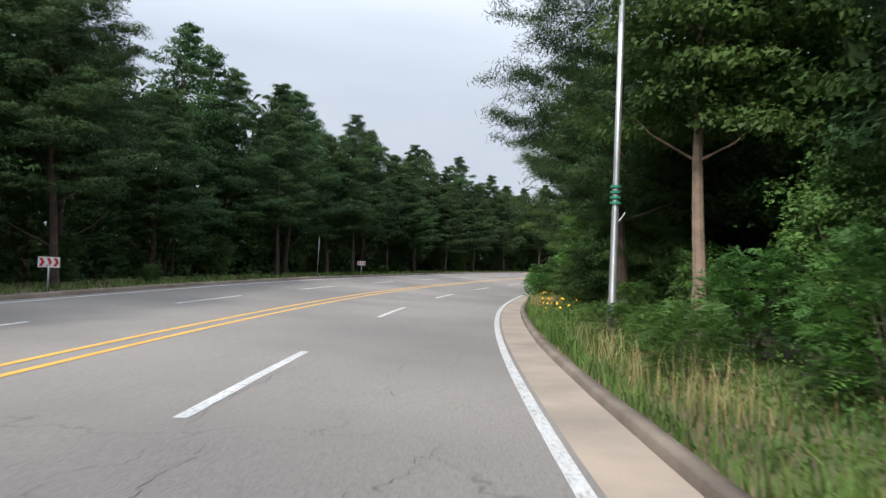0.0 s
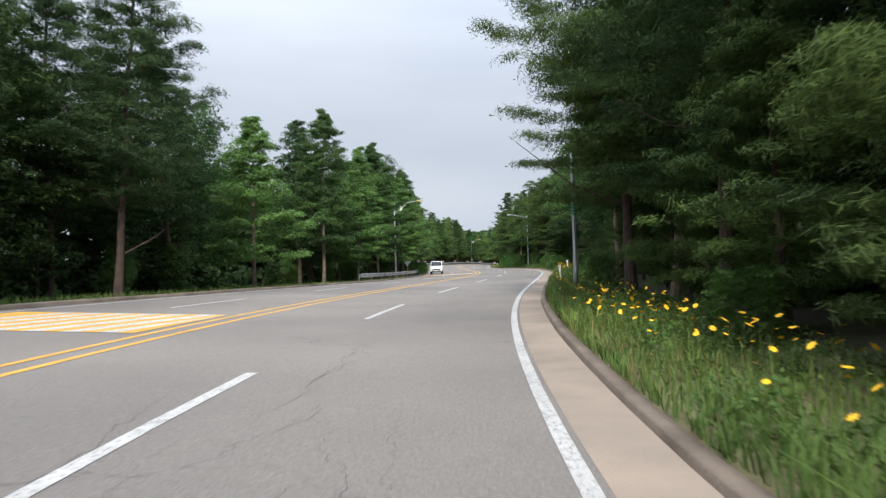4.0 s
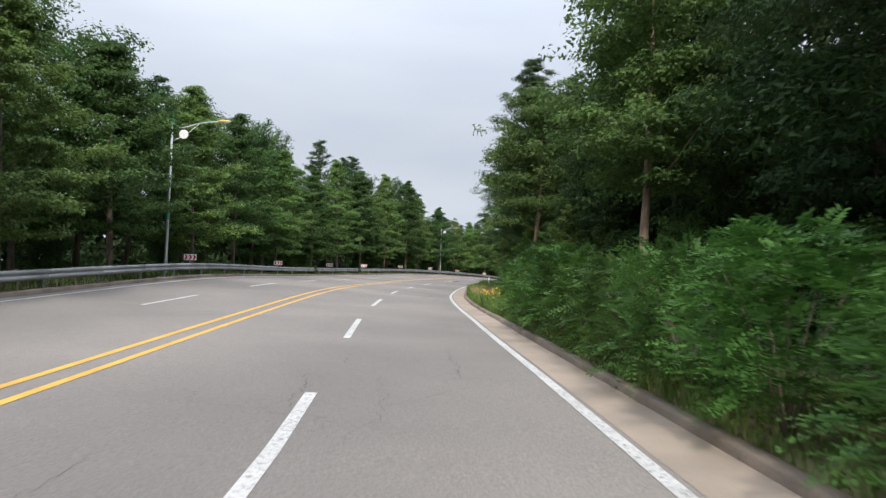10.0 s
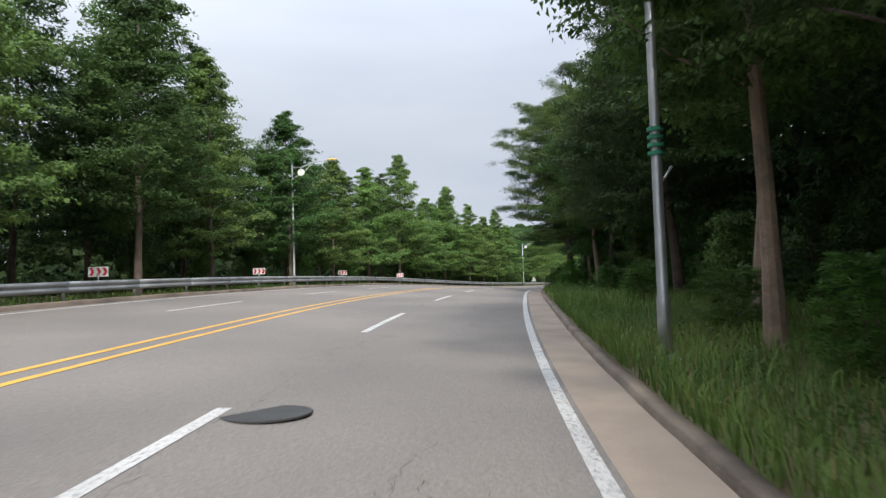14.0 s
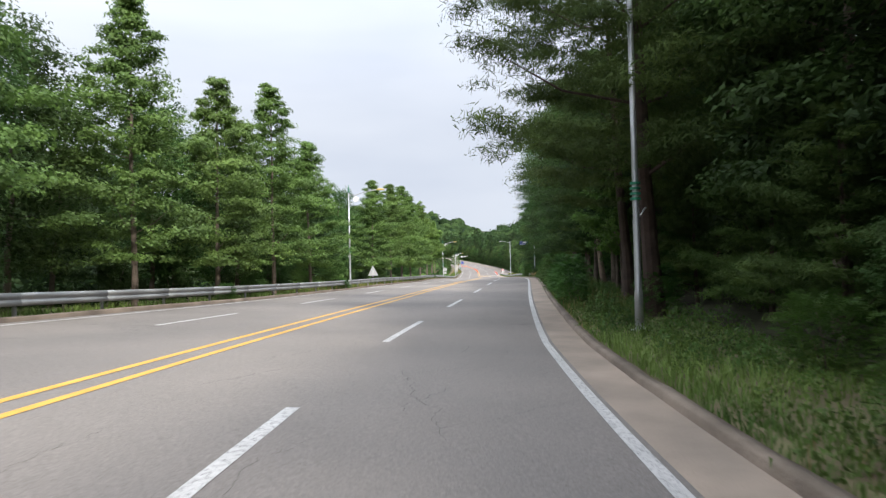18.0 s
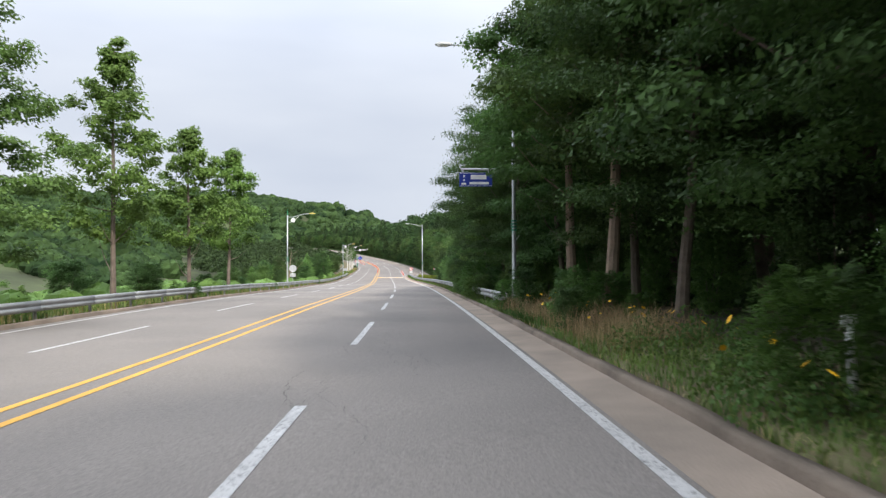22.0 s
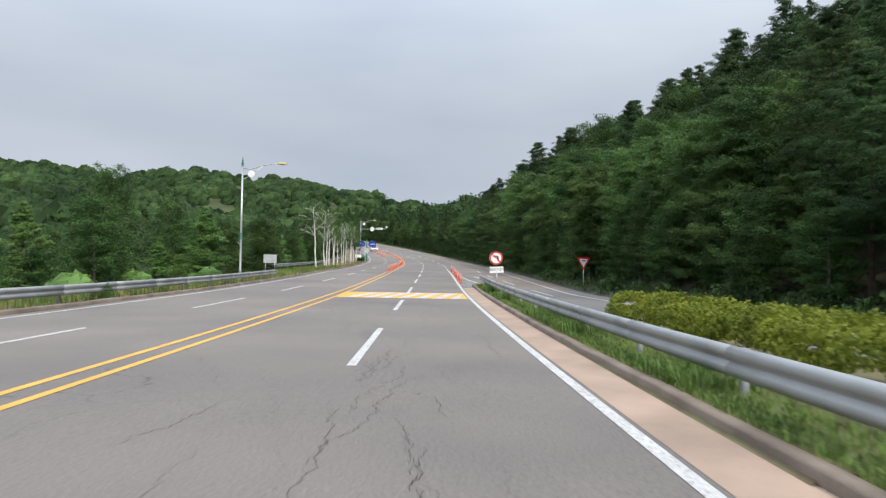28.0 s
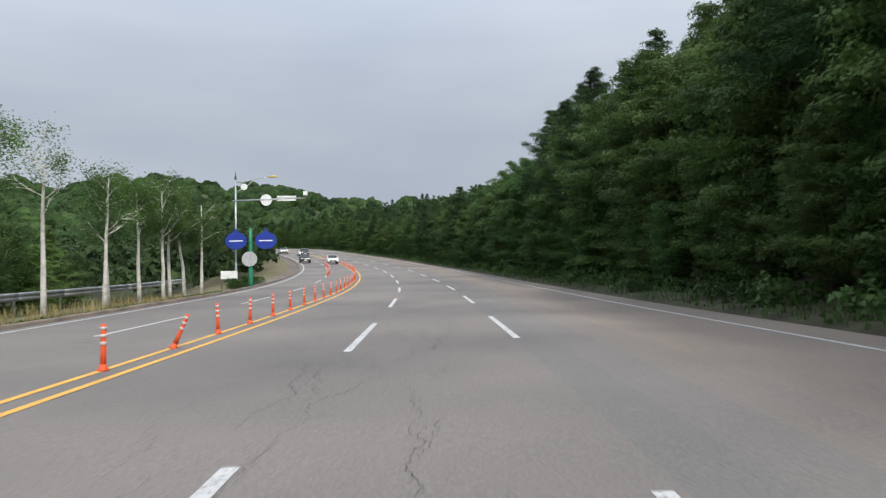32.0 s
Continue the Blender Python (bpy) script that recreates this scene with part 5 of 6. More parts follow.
def flowers(n, seed):
    r = np.random.default_rng(seed)
    V, F = [], []
    zones = ((20, 62, 1.5, 3.2), (68, 100, 1.4, 3.2), (104, 152, 1.3, 3.4), (138, 153, 1.4, 3.0), (90, 106, 1.5, 3.2), (228, 240, 1.3, 2.8), (244, 250, 1.3, 2.2), (425, 446, 1.3, 2.9), (448, 453, 1.4, 2.4), (418, 426, 1.5, 3.0), (60, 70, 1.6, 3.6))
    for i in range(n):
        a, b, l0, l1 = zones[i % len(zones)]
        S, L = r.uniform(a, b), r.uniform(l0, l1)
        if (a > 400 or a == 244) and i % (2 if a == 425 else 6 if a == 244 else 10):
            continue
        p = at(S, L)
        z = float(land(S, L)) + r.uniform(0.42, 0.72)
        rad, t, u = r.uniform(0.032, 0.055), r.normal(0, 0.5), r.normal(0, 0.5)
        k = len(V)
        V.append((p[0], p[1], z))
        for j in range(16):
            g = 2 * math.pi * j / 16
            q = rad * (1.0 if j % 2 else 0.62)
            V.append((p[0] + q * math.cos(g), p[1] + q * math.sin(g), z + q * (t * math.cos(g) + u * math.sin(g)) + 0.01))
        F += [(k, k + 1 + j, k + 1 + (j + 1) % 16) for j in range(16)]
    return tagged(new("coreopsis_flowers", mesh_from("coreopsis_flowers", V, np.array(F), M_PETAL)), "yellow wild flowers on thin stalks in the grass", "flowers", kind="stuff")


flowers(1200, 5)
S_, L_ = verge_spread(5000, 18, 152, 1.3, 3.4)
blades("flower_stalks", "thin green flower stalks in the verge", S_, L_, 0.6, 0.006, M_GRASS, 407, 0.25)

# shrubs along the right verge, one by one
for S, lat, sc in ((40.5, 2.0, 0.9), (43, 2.2, 1.05), (-4, 3.4, 1.0), (3, 3.2, 1.0), (7.5, 3.9, 0.95), (12, 4.2, 0.9), (20.5, 4.0, 0.8), (33, 3.9, 0.7), (45.5, 2.2, 0.85), (48, 2.7, 1.15), (50.5, 2.9, 1.25), (53, 2.4, 0.95), (56, 2.9, 1.0), (59.5, 2.6, 0.85), (63, 3.2, 0.9), (80, 3.6, 0.7), (97, 3.6, 0.65), (113, 3.4, 0.8), (128, 3.9, 0.75), (136, 3.6, 0.7), (150, 3.6, 0.7), (154, 3.0, 0.8), (157.5, 2.7, 0.85), (161, 2.5, 0.9), (165, 3.1, 0.9), (171, 3.4, 0.8), (178, 3.6, 0.8), (186, 3.6, 0.75), (199.5, 2.4, 0.95), (202, 2.2, 1.1), (204.5, 2.6, 1.15), (207, 2.3, 1.1), (209.5, 2.5, 1.15), (212, 2.3, 1.1), (214.5, 2.6, 1.1), (217, 2.4, 1.05), (219.5, 2.5, 1.05), (222, 2.8, 1.0), (225, 2.9, 0.95), (233.5, 3.0, 1.0), (236, 3.5, 1.1), (239, 3.7, 1.0), (268, 4.1, 0.7), (284, 3.6, 0.75), (290, 3.9, 0.8), (297, 3.6, 0.7), (307, 3.7, 0.7), (317, 3.0, 0.8), (320, 2.7, 0.85), (323, 2.9, 0.85), (326, 2.6, 0.85), (329, 2.8, 0.9), (332, 2.5, 0.9), (335, 2.8, 0.9), (337.5, 2.3, 0.85), (340, 2.9, 0.95), (345, 3.6, 0.75), (352, 2.6, 0.9), (356, 2.4, 0.75), (361, 3.5, 0.7), (371, 3.6, 0.7), (377, 2.3, 0.7), (380.5, 2.6, 0.85), (384, 2.9, 1.0), (386.5, 2.4, 0.8), (389, 2.3, 0.85), (391.5, 2.7, 0.95), (394, 2.1, 0.7), (397, 2.4, 0.85), (400, 2.1, 0.8), (403, 2.5, 0.9), (407, 2.8, 0.9), (412, 3.2, 0.75), (424, 2.7, 0.7), (436, 2.3, 0.75), (447, 3.0, 0.7), (455, 2.6, 0.75), (466, 2.1, 0.85), (468, 2.4, 0.95), (472.5, 1.75, 0.8), (473, 3.0, 0.9), (475, 1.7, 0.9), (477, 1.7, 0.85), (478, 2.0, 0.9), (480.5, 2.4, 1.05), (484, 3.2, 1.0), (489, 3.2, 0.9), (494, 2.9, 1.0), (496.5, 3.3, 1.1), (500, 3.6, 1.1), (504, 3.4, 1.15), (508, 3.8, 1.2), (512, 3.7, 1.1), (517, 3.9, 1.2), (522, 4.0, 1.2), (527, 4.2, 1.3), (533, 4.2, 1.3), (539, 4.4, 1.3), (546, 4.6, 1.2), (552, 4.8, 1.1)):
    lat = lat * 0.42 + (0.25 if 140 < S < 168 else 0.55) if any(a < S < b for a, b in ((38, 64), (140, 168), (198, 226), (334, 343), (376, 408), (454, 470))) else lat - 0.15
    plant(SHRUBS if S < 488 else UNDER, S, lat + float(edge_shift(S)), sc * (0.92 if S < 488 else 0.62), 1.0, 3.0)
for S, lat, sc in ((459, 2.1, 0.36), (462, 2.4, 0.44), (466, 2.3, 0.42), (470, 2.3, 0.48), (474, 2.5, 0.5), (477.5, 2.3, 0.45), (481, 2.6, 0.55), (485, 2.4, 0.6), (489, 2.6, 0.65), (493, 2.5, 0.6), (497, 2.5, 0.62), (501, 2.6, 0.68), (505, 2.8, 0.72), (509, 3.0, 0.78), (513, 3.2, 0.85), (517.5, 3.4, 0.9), (522, 3.6, 0.95), (526.5, 3.8, 1.0), (531, 4.0, 1.0), (536, 4.2, 0.95), (541, 4.6, 0.85), (188, 3.2, 0.55), (191, 3.6, 0.62), (195.5, 3.4, 0.5)):
    plant(UNDER, S, lat, sc, 0.95, 3.0)
for S, lat, sc in ((9.5, 2.3, 0.95), (12.0, 2.6, 1.1), (15.0, 2.4, 0.9), (445.2, 1.65, 0.55), (447.0, 1.9, 0.6), (452.0, 1.8, 0.62), (454.0, 2.1, 0.66), (445.6, 3.4, 0.7), (449.5, 3.0, 0.5)):
    plant(UNDER if sc < 0.65 else SHRUBS, S, lat, sc * 0.62, 1.0, 3.0)
for S, lat, k in ((489, 4.4, 0.82), (495, 4.7, 0.74)):
    plant(OVERBROAD, S, lat, k, 1.0, 2.5)
for S, lat, k in ((28.5, 5.2, 0.85), (31.0, 3.9, 0.42), (34.0, 3.7, 0.5), (37.0, 4.0, 0.46)):
    plant(BUSHY, S, lat, k, 1.0, 2.0)
plant(TALL, 287.0, 3.5, 1.12, 1.0, 2.0)
# and behind the far guardrail
for S, lat in ((30, -15.8), (63, -15.6), (104, -15.8), (176, -14.6), (179.5, -14.2), (183, -14.5), (186.5, -14.2), (190, -14.4), (193.5, -14.2), (198, -14.5), (207, -14.7), (211, -15.0), (267, -14.6), (281, -14.5), (334, -15.6), (362, -15.4), (383, -14.6), (404, -14.5), (470, -14.5), (495, -14.5), (534, -14.6), (548, -15.1), (588, -14.5)):
    plant(SHRUBS, S, lat, 0.8 if 175 < S < 212 else 0.5, 0.9, 3.0)


# ---- guardrails ----
def beam_mesh(S0, S1, lat, side):
    """A W-shaped steel beam that follows the road."""
    S = np.linspace(S0, S1, 5)
    prof = ((0.0, 0.715), (0.045, 0.69), (0.07, 0.64), (0.06, 0.59), (0.01, 0.545), (0.01, 0.525), (0.06, 0.48), (0.07, 0.43), (0.045, 0.38), (0.0, 0.355), (-0.006, 0.355), (-0.006, 0.535), (-0.006, 0.715))
    g = np.stack([at(S, lat - side * u, h) for u, h in prof], 1)
    n, k = g.shape[:2]
    f = [(i * k + j, i * k + (j + 1) % k, (i + 1) * k + (j + 1) % k, (i + 1) * k + j) for i in range(n - 1) for j in range(k)]
    f += [tuple(range(k))[::-1], tuple(range((n - 1) * k, n * k))]
    return mesh_from("beam", g.reshape(-1, 3), f, M_RAIL, True)


POST_ME = tube([(0, 0, -0.3), (0, 0, 0.68)], [0.055, 0.055], M_RAIL, 10, "post")
BLOCK_ME = box(0.14, 0.10, 0.24, M_RAIL, (0, 0, 0.535), 0.015, "block")


def guardrail(S0, S1, lat, side, label):
    g = thing("guardrail", label, "guardrail", "guardrails")
    s = S0
    while s < S1 - 0.5:
        e = min(s + 4.0, S1)
        part("beam", beam_mesh(s, e, lat, side), g)
        p = at(s, lat + side * 0.16)
        m = pose(float(p[0]), float(p[1]), float(p[2]), 0, 0, head(s))
        part("post", POST_ME, g, "", m)
        part("block", BLOCK_ME, g, "", pose(*[float(v) for v in at(s, lat + side * 0.07)], 0, 0, head(s)))
        s += 4.0
    return g


guardrail(141, 397, -14.35, -1, "weathered grey steel guardrail with round posts along the far shoulder")
guardrail(397, 617, -14.35, -1, "grey steel guardrail with round posts before the scrub")
guardrail(634, 706, -19.2, -1, "grey steel guardrail behind the birch trees")
guardrail(457, 611, 1.55, 1, "grey steel guardrail on posts beside the kerb")


# ---- lamps ----
def street_lamp(S, lat, side, label, h=8.2, sign=True):
    """A tapered pole with green rings and a long arm towards the road. side: +1 when the arm reaches to the right."""
    p = at(S, lat)
    z = float(land(S, lat))
    t = thing("street_lamp", label, "street lamp", "street lamps", m=pose(float(p[0]), float(p[1]), z, 0, 0, head(S)))
    part("pole", tube([(0, 0, -0.2), (0, 0, 0.9), (0, 0, 0.95), (0, 0, 4), (0, 0, h)], [0.105, 0.10, 0.085, 0.072, 0.055], M_STEEL, 14), t)
    part("base_plate", box(0.36, 0.36, 0.03, M_STEEL, (0, 0, 0.02), 0.005), t)
    part("arm", tube([(0, 0, h - 0.25), (side * 0.6, 0, h - 0.28), (side * 1.3, 0, h - 0.05), (side * 2.0, 0, h + 0.08), (side * 2.5, 0, h + 0.12)], [0.04, 0.036, 0.033, 0.03, 0.03], M_STEEL, 8), t)

    def hd(bm):
        bmesh.ops.create_uvsphere(bm, u_segments=16, v_segments=8, radius=0.5)
        bmesh.ops.scale(bm, vec=(0.72, 0.30, 0.20), verts=bm.verts)
        for v in bm.verts:
            v.co.z = max(v.co.z, -0.045)
        bmesh.ops.translate(bm, vec=(side * 2.75, 0, h + 0.12), verts=bm.verts)
    lamp = part("lamp_head", bm_mesh("lamp_head", hd, M_LAMPYELLOW if side > 0 else M_GREYPAINT, True), t, "yellow lamp housing" if side > 0 else "grey lamp housing")
    part("lamp_glass", box(0.42, 0.2, 0.03, M_LEDLIGHT, (side * 2.78, 0, h + 0.065), 0.01), lamp)
    for k in range(4):
        part("ring", disc(0.12, 0.055, M_GREENPAINT, "ring", 18, (0, 0, 3.05 + 0.12 * k), Matrix.Identity(3)), t, "green plastic ring")
    part("bracket", tube([(0, 0, 2.55), (-side * 0.12, 0, 2.7), (-side * 0.22, 0, 2.85)], [0.02, 0.02, 0.02], M_STEEL, 6), t)
    if side > 0:
        part("finial", joined("finial", [disc(0.1 - 0.015 * k, 0.05, M_GREENPAINT, "d", 12, (0, 0, h + 0.1 * k), Matrix.Identity(3)) for k in range(5)] + [tube([(0, 0, h - 0.1), (0, 0, h + 0.6)], [0.03, 0.015], M_GREENPAINT, 8)], M_GREENPAINT), t, "green stepped finial")
        part("disc_emblem", disc(0.24, 0.06, M_WHITEPAINT, "disc_emblem", 24, (side * 0.62, 0, h - 0.62)), t, "white round plate under the arm")
        part("scroll", tube([(0.02, 0, h - 1.0), (side * 0.35, 0, h - 0.85), (side * 0.9, 0, h - 0.5), (side * 1.4, 0, h - 0.06)], [0.014] * 4, M_WHITEPAINT, 6), t)
    return t


for S in (160.5, 237.6, 320.5, 409.3, 508.5, 609.9, 704.8):
    street_lamp(S, -15.2, 1, "silver street lamp with green rings, finial and yellow head")
for S, lat in ((15.5, 2.45), (113.9, 2.3), (194.0, 1.95), (286.7, 1.85), (367.6, 1.75), (456.8, 2.0), (557.5, 2.2)):
    street_lamp(S, lat, -1, "silver street lamp pole with green rings among the trees", 8.0 if S == 194.0 else 10.3)


# ---- signs and posts ----
def flat_shape(pts, material, name, y=0.0):
    """A flat shape in the plane of a sign, facing -y."""
    return mesh_from(name, [(x, y, z) for x, z in pts], [tuple(range(len(pts)))], material)


def plate(pts, thick, material, name):
    n = len(pts)
    v = [(x, -thick / 2, z) for x, z in pts] + [(x, thick / 2, z) for x, z in pts]
    f = [tuple(range(n)), tuple(range(n, 2 * n))[::-1]] + [(i, i + n, (i + 1) % n + n, (i + 1) % n) for i in range(n)]
    return mesh_from(name, v, f, material)


def sign_post(name, S, lat, label, turn=0.0, height=1.4, radius=0.025, material=None, lean=0.0):
    p = at(S, lat)
    t = thing(name, label, "road sign", "road signs", m=pose(float(p[0]), float(p[1]), float(land(S, lat)), 0, lean, head(S) + turn))
    part("post", tube([(0, 0, -0.2), (0, 0, height)], [radius, radius], material or M_STEEL, 8), t)
    return t


def ring_pts(r, cz, n=32):
    return [(r * math.cos(2 * math.pi * k / n), cz + r * math.sin(2 * math.pi * k / n)) for k in range(n)]


for S, lat in ((22.7, -15.2), (57.2, -15.3), (241, -15.2), (258.9, -15.1), (273.4, -15.0), (285.2, -15.2), (300, -15.3), (315, -15.3), (331, -15.3), (347, -15.1)):
    t = sign_post("chevron_sign", S, lat, "white chevron board with red arrows on a thin post", 12, 1.0)
    b_ = part("board", plate([(-0.35, 0.86), (0.35, 0.86), (0.35, 1.22), (-0.35, 1.22)], 0.03, M_WHITEPAINT, "board"), t)
    for x in (-0.24, 0.0, 0.22):
        part("chevron", flat_shape([(x - 0.07, 0.90), (x + 0.03, 0.90), (x + 0.11, 1.04), (x + 0.03, 1.18), (x - 0.07, 1.18), (x + 0.01, 1.04)], M_RED, "chevron", -0.019), b_, "red arrow")
t = sign_post("bare_post", 49.2, -15.5, "thin grey steel post in the grass", 0, 3.0, 0.03)
part("bracket", box(0.06, 0.05, 0.8, M_GREYPAINT, (0.05, 0, 2.4), 0.01), t)
part("bracket", box(0.3, 0.05, 0.06, M_WHITEPAINT, (0.05, 0, 0.12), 0.01), t)
t = sign_post("warning_sign", 171.2, -15.2, "grey back of a diamond warning sign", 0, 2.2)
part("board", plate([(0, 1.3), (0.5, 1.95), (0, 2.6), (-0.5, 1.95)], 0.03, M_GREYPAINT, "board"), t)
t = sign_post("warning_sign", 417.2, -14.9, "grey back of a triangular warning sign", 0, 1.9)
part("board", plate([(-0.5, 1.0), (0.5, 1.0), (0, 2.0)], 0.03, M_GREYPAINT, "board"), t)
t = sign_post("speed_sign", 510.5, -14.9, "grey back of a round sign over a small plate", 0, 2.4)
part("board", plate(ring_pts(0.42, 2.2), 0.03, M_GREYPAINT, "board"), t)
part("plate", plate([(-0.32, 1.25), (0.32, 1.25), (0.32, 1.65), (-0.32, 1.65)], 0.03, M_GREYPAINT, "plate"), t)
t = sign_post("board_sign", 618.6, -15.2, "grey back of a rectangular board on two legs", -8, 0.2)
part("board", plate([(-0.55, 1.25), (0.55, 1.25), (0.55, 1.95), (-0.55, 1.95)], 0.04, M_GREYPAINT, "board"), t)
for x in (-0.42, 0.42):
    part("leg", tube([(x, 0.04, -0.2), (x * 0.9, 0.04, 1.9)], [0.025, 0.025], M_STEEL, 8), t)


def word(text, size, material, name, loc, parent):
    cu = bpy.data.curves.new(name, "FONT")
    cu.body, cu.size, cu.align_x, cu.align_y, cu.extrude = text, size, "CENTER", "CENTER", 0.002
    ob = bpy.data.objects.new(name, cu)
    scene.collection.objects.link(ob)
    bpy.context.view_layer.update()
    me = bpy.data.meshes.new_from_object(ob.evaluated_get(bpy.context.evaluated_depsgraph_get()))
    bpy.data.objects.remove(ob)
    me.materials.clear()
    me.materials.append(material)
    o = new(name, me)
    o.parent = parent
    o.matrix_local = pose(*loc, 90, 0, 0)
    return o


t = sign_post("no_left_turn_sign", 601.6, 1.95, "round red and white no-turn sign over a white plate", 0, 1.3, 0.03, None, -3)
b_ = part("board", plate(ring_pts(0.39, 1.86), 0.03, M_WHITEPAINT, "board"), t)
n_ = 40
ring = []
for k in range(n_):
    ring.append((0.385 * math.cos(2 * math.pi * k / n_), -0.018, 1.86 + 0.385 * math.sin(2 * math.pi * k / n_)))
for k in range(n_):
    ring.append((0.30 * math.cos(2 * math.pi * k / n_), -0.018, 1.86 + 0.30 * math.sin(2 * math.pi * k / n_)))
part("border", mesh_from("border", ring, [(k, (k + 1) % n_, (k + 1) % n_ + n_, k + n_) for k in range(n_)], M_RED), b_, "red border")
part("arrow", flat_shape([(0.07, 1.66), (0.15, 1.66), (0.15, 1.88), (0.11, 1.97), (0.02, 2.0), (-0.06, 1.98), (-0.06, 2.04), (-0.20, 1.94), (-0.06, 1.86), (-0.06, 1.91), (0.02, 1.92), (0.07, 1.86)], M_BLACK, "arrow", -0.019), b_, "black bent arrow")
part("slash", flat_shape([(-0.24, 2.06), (-0.20, 2.10), (0.24, 1.66), (0.20, 1.62)], M_RED, "slash", -0.021), b_, "red slash")
pl_ = part("plate", plate([(-0.40, 1.0), (0.40, 1.0), (0.40, 1.36), (-0.40, 1.36)], 0.03, M_WHITEPAINT, "plate"), t, "white plate with black letters")
word("좌회전금지", 0.19, M_BLACK, "letters", (0, -0.02, 1.18), pl_)
part("stripe", tube([(0, 0, 0.2), (0, 0, 0.55)], [0.033, 0.033], M_ORANGE, 8), t, "orange band")
t = sign_post("yield_sign", 606.6, 8.0, "red and white triangular yield sign on a thin post", 24, 1.2)
b_ = part("board", plate([(-0.5, 1.95), (0, 1.12), (0.5, 1.95)], 0.03, M_RED, "board"), t)
part("face", flat_shape([(-0.34, 1.86), (0, 1.3), (0.34, 1.86)], M_WHITEPAINT, "face", -0.018), b_, "white centre")
part("bar", flat_shape([(-0.15, 1.7), (0.15, 1.7), (0.15, 1.77), (-0.15, 1.77)], M_BLACK, "bar", -0.020), b_)
# blue street sign hung from an arm of the lamp pole
p = at(456.8, 2.0)
t = thing("street_name_sign", "blue street sign with white writing on a steel arm", "road sign", "road signs", m=pose(float(p[0]), float(p[1]), float(road_z(456.8, 2.0)), 0, 0, head(457)))
part("arm", tube([(0, 0, 5.55), (-2.1, 0, 5.6)], [0.05, 0.04], M_STEEL, 8), t)
b_ = part("board", plate([(-2.15, 4.90), (-0.85, 4.90), (-0.85, 5.45), (-2.15, 5.45)], 0.04, M_BLUE, "board"), t)
for x0, x1, z0, z1 in ((-1.7, -1.08, 5.18, 5.36), (-1.75, -0.98, 4.98, 5.08), (-2.07, -1.88, 4.97, 5.04), (-2.0, -1.94, 5.12, 5.18), (-2.0, -1.94, 5.26, 5.34)):
    part("writing", flat_shape([(x0, z0), (x1, z0), (x1, z1), (x0, z1)], M_WHITEPAINT, "writing", -0.022), b_, "white bar of writing")
for z0 in (4.92, 5.42):
    part("edging", flat_shape([(-2.13, z0), (-0.87, z0), (-0.87, z0 + 0.012), (-2.13, z0 + 0.012)], M_WHITEPAINT, "edging", -0.022), b_, "thin white edging")
for x0 in (-2.0, -1.0):
    part("hanger", box(0.03, 0.03, 0.2, M_STEEL, (x0, 0, 5.50), 0.004), b_)

for S, lat in ((122.3, 1.75), (144, 2.25), (272.9, 2.2), (339.9, 2.55), (436, 2.4)):
    p = at(S, lat)
    t = thing("delineator_post", "short white delineator post in the grass", "marker post", "delineator posts", m=pose(float(p[0]), float(p[1]), float(land(S, lat)), 0, -3, head(S)))
    part("post", tube([(0, 0, -0.1), (0, 0, 0.8)], [0.045, 0.045], M_WHITEPAINT, 10), t)
    part("reflector", box(0.16, 0.05, 0.12, M_WHITEPAINT, (0, 0, 0.86), 0.02), t)


def lane_post(S, lat, lean=0.0, turn=0.0):
    p = at(S, lat)
    t = thing("lane_post", "orange plastic lane post with pale reflective bands" if abs(lean) < 12 else "bent orange plastic lane post with pale reflective bands", "lane post", "orange lane posts", m=pose(float(p[0]), float(p[1]), float(p[2]), 0, lean, head(S) + turn))
    part("base", tube([(0, 0, 0), (0, 0, 0.03), (0, 0, 0.07), (0, 0, 0.12)], [0.09, 0.085, 0.06, 0.048], M_ORANGE, 12), t)
    part("tube", tube([(0, 0, 0.1), (0, 0, 0.3), (0, 0, 0.73), (0, 0, 0.76)], [0.05, 0.043, 0.041, 0.03], M_ORANGE, 12), t)
    for z in (0.42, 0.54, 0.66):
        part("band", tube([(0, 0, z), (0, 0, z + 0.055)], [0.0455, 0.0455], M_REFLECT, 12), t, "pale reflective band")


S = 638.2
k_ = 0
while S < 800:
    lane_post(S, YEL - 0.46, 24 if k_ == 9 else float(rng.normal(0, 1.5)))
    S += 3.07
    k_ += 1
for S in (611.3, 614.5, 618.1, 622.1, 626.4, 630.3, 633.9, 638.6, 641.0):
    lane_post(S, 0.33 if S == 633.9 else 0.22, -6 if S == 633.9 else float(rng.normal(0, 1.5)))
for k in range(14):
    lane_post(726 + 3.0 * k, YEL - 3.4, 0)

# painted chevrons between the edge line and the slip road
def stroke(name, pts, width):
    """A painted stroke through stations and offsets."""
    q = np.array(pts, float)
    for (S0, l0), (S1, l1) in zip(q[:-1], q[1:]):
        d = np.array([S1 - S0, l1 - l0])
        n = np.array([-d[1], d[0]]) / np.hypot(*d) * width / 2
        v = [at(S0 - n[0], l0 - n[1], 0.006), at(S1 - n[0], l1 - n[1], 0.006), at(S1 + n[0], l1 + n[1], 0.006), at(S0 + n[0], l0 + n[1], 0.006)]
        o = new(name, mesh_from(name, v, [(0, 1, 2, 3)], M_FADED))
        o.parent = road


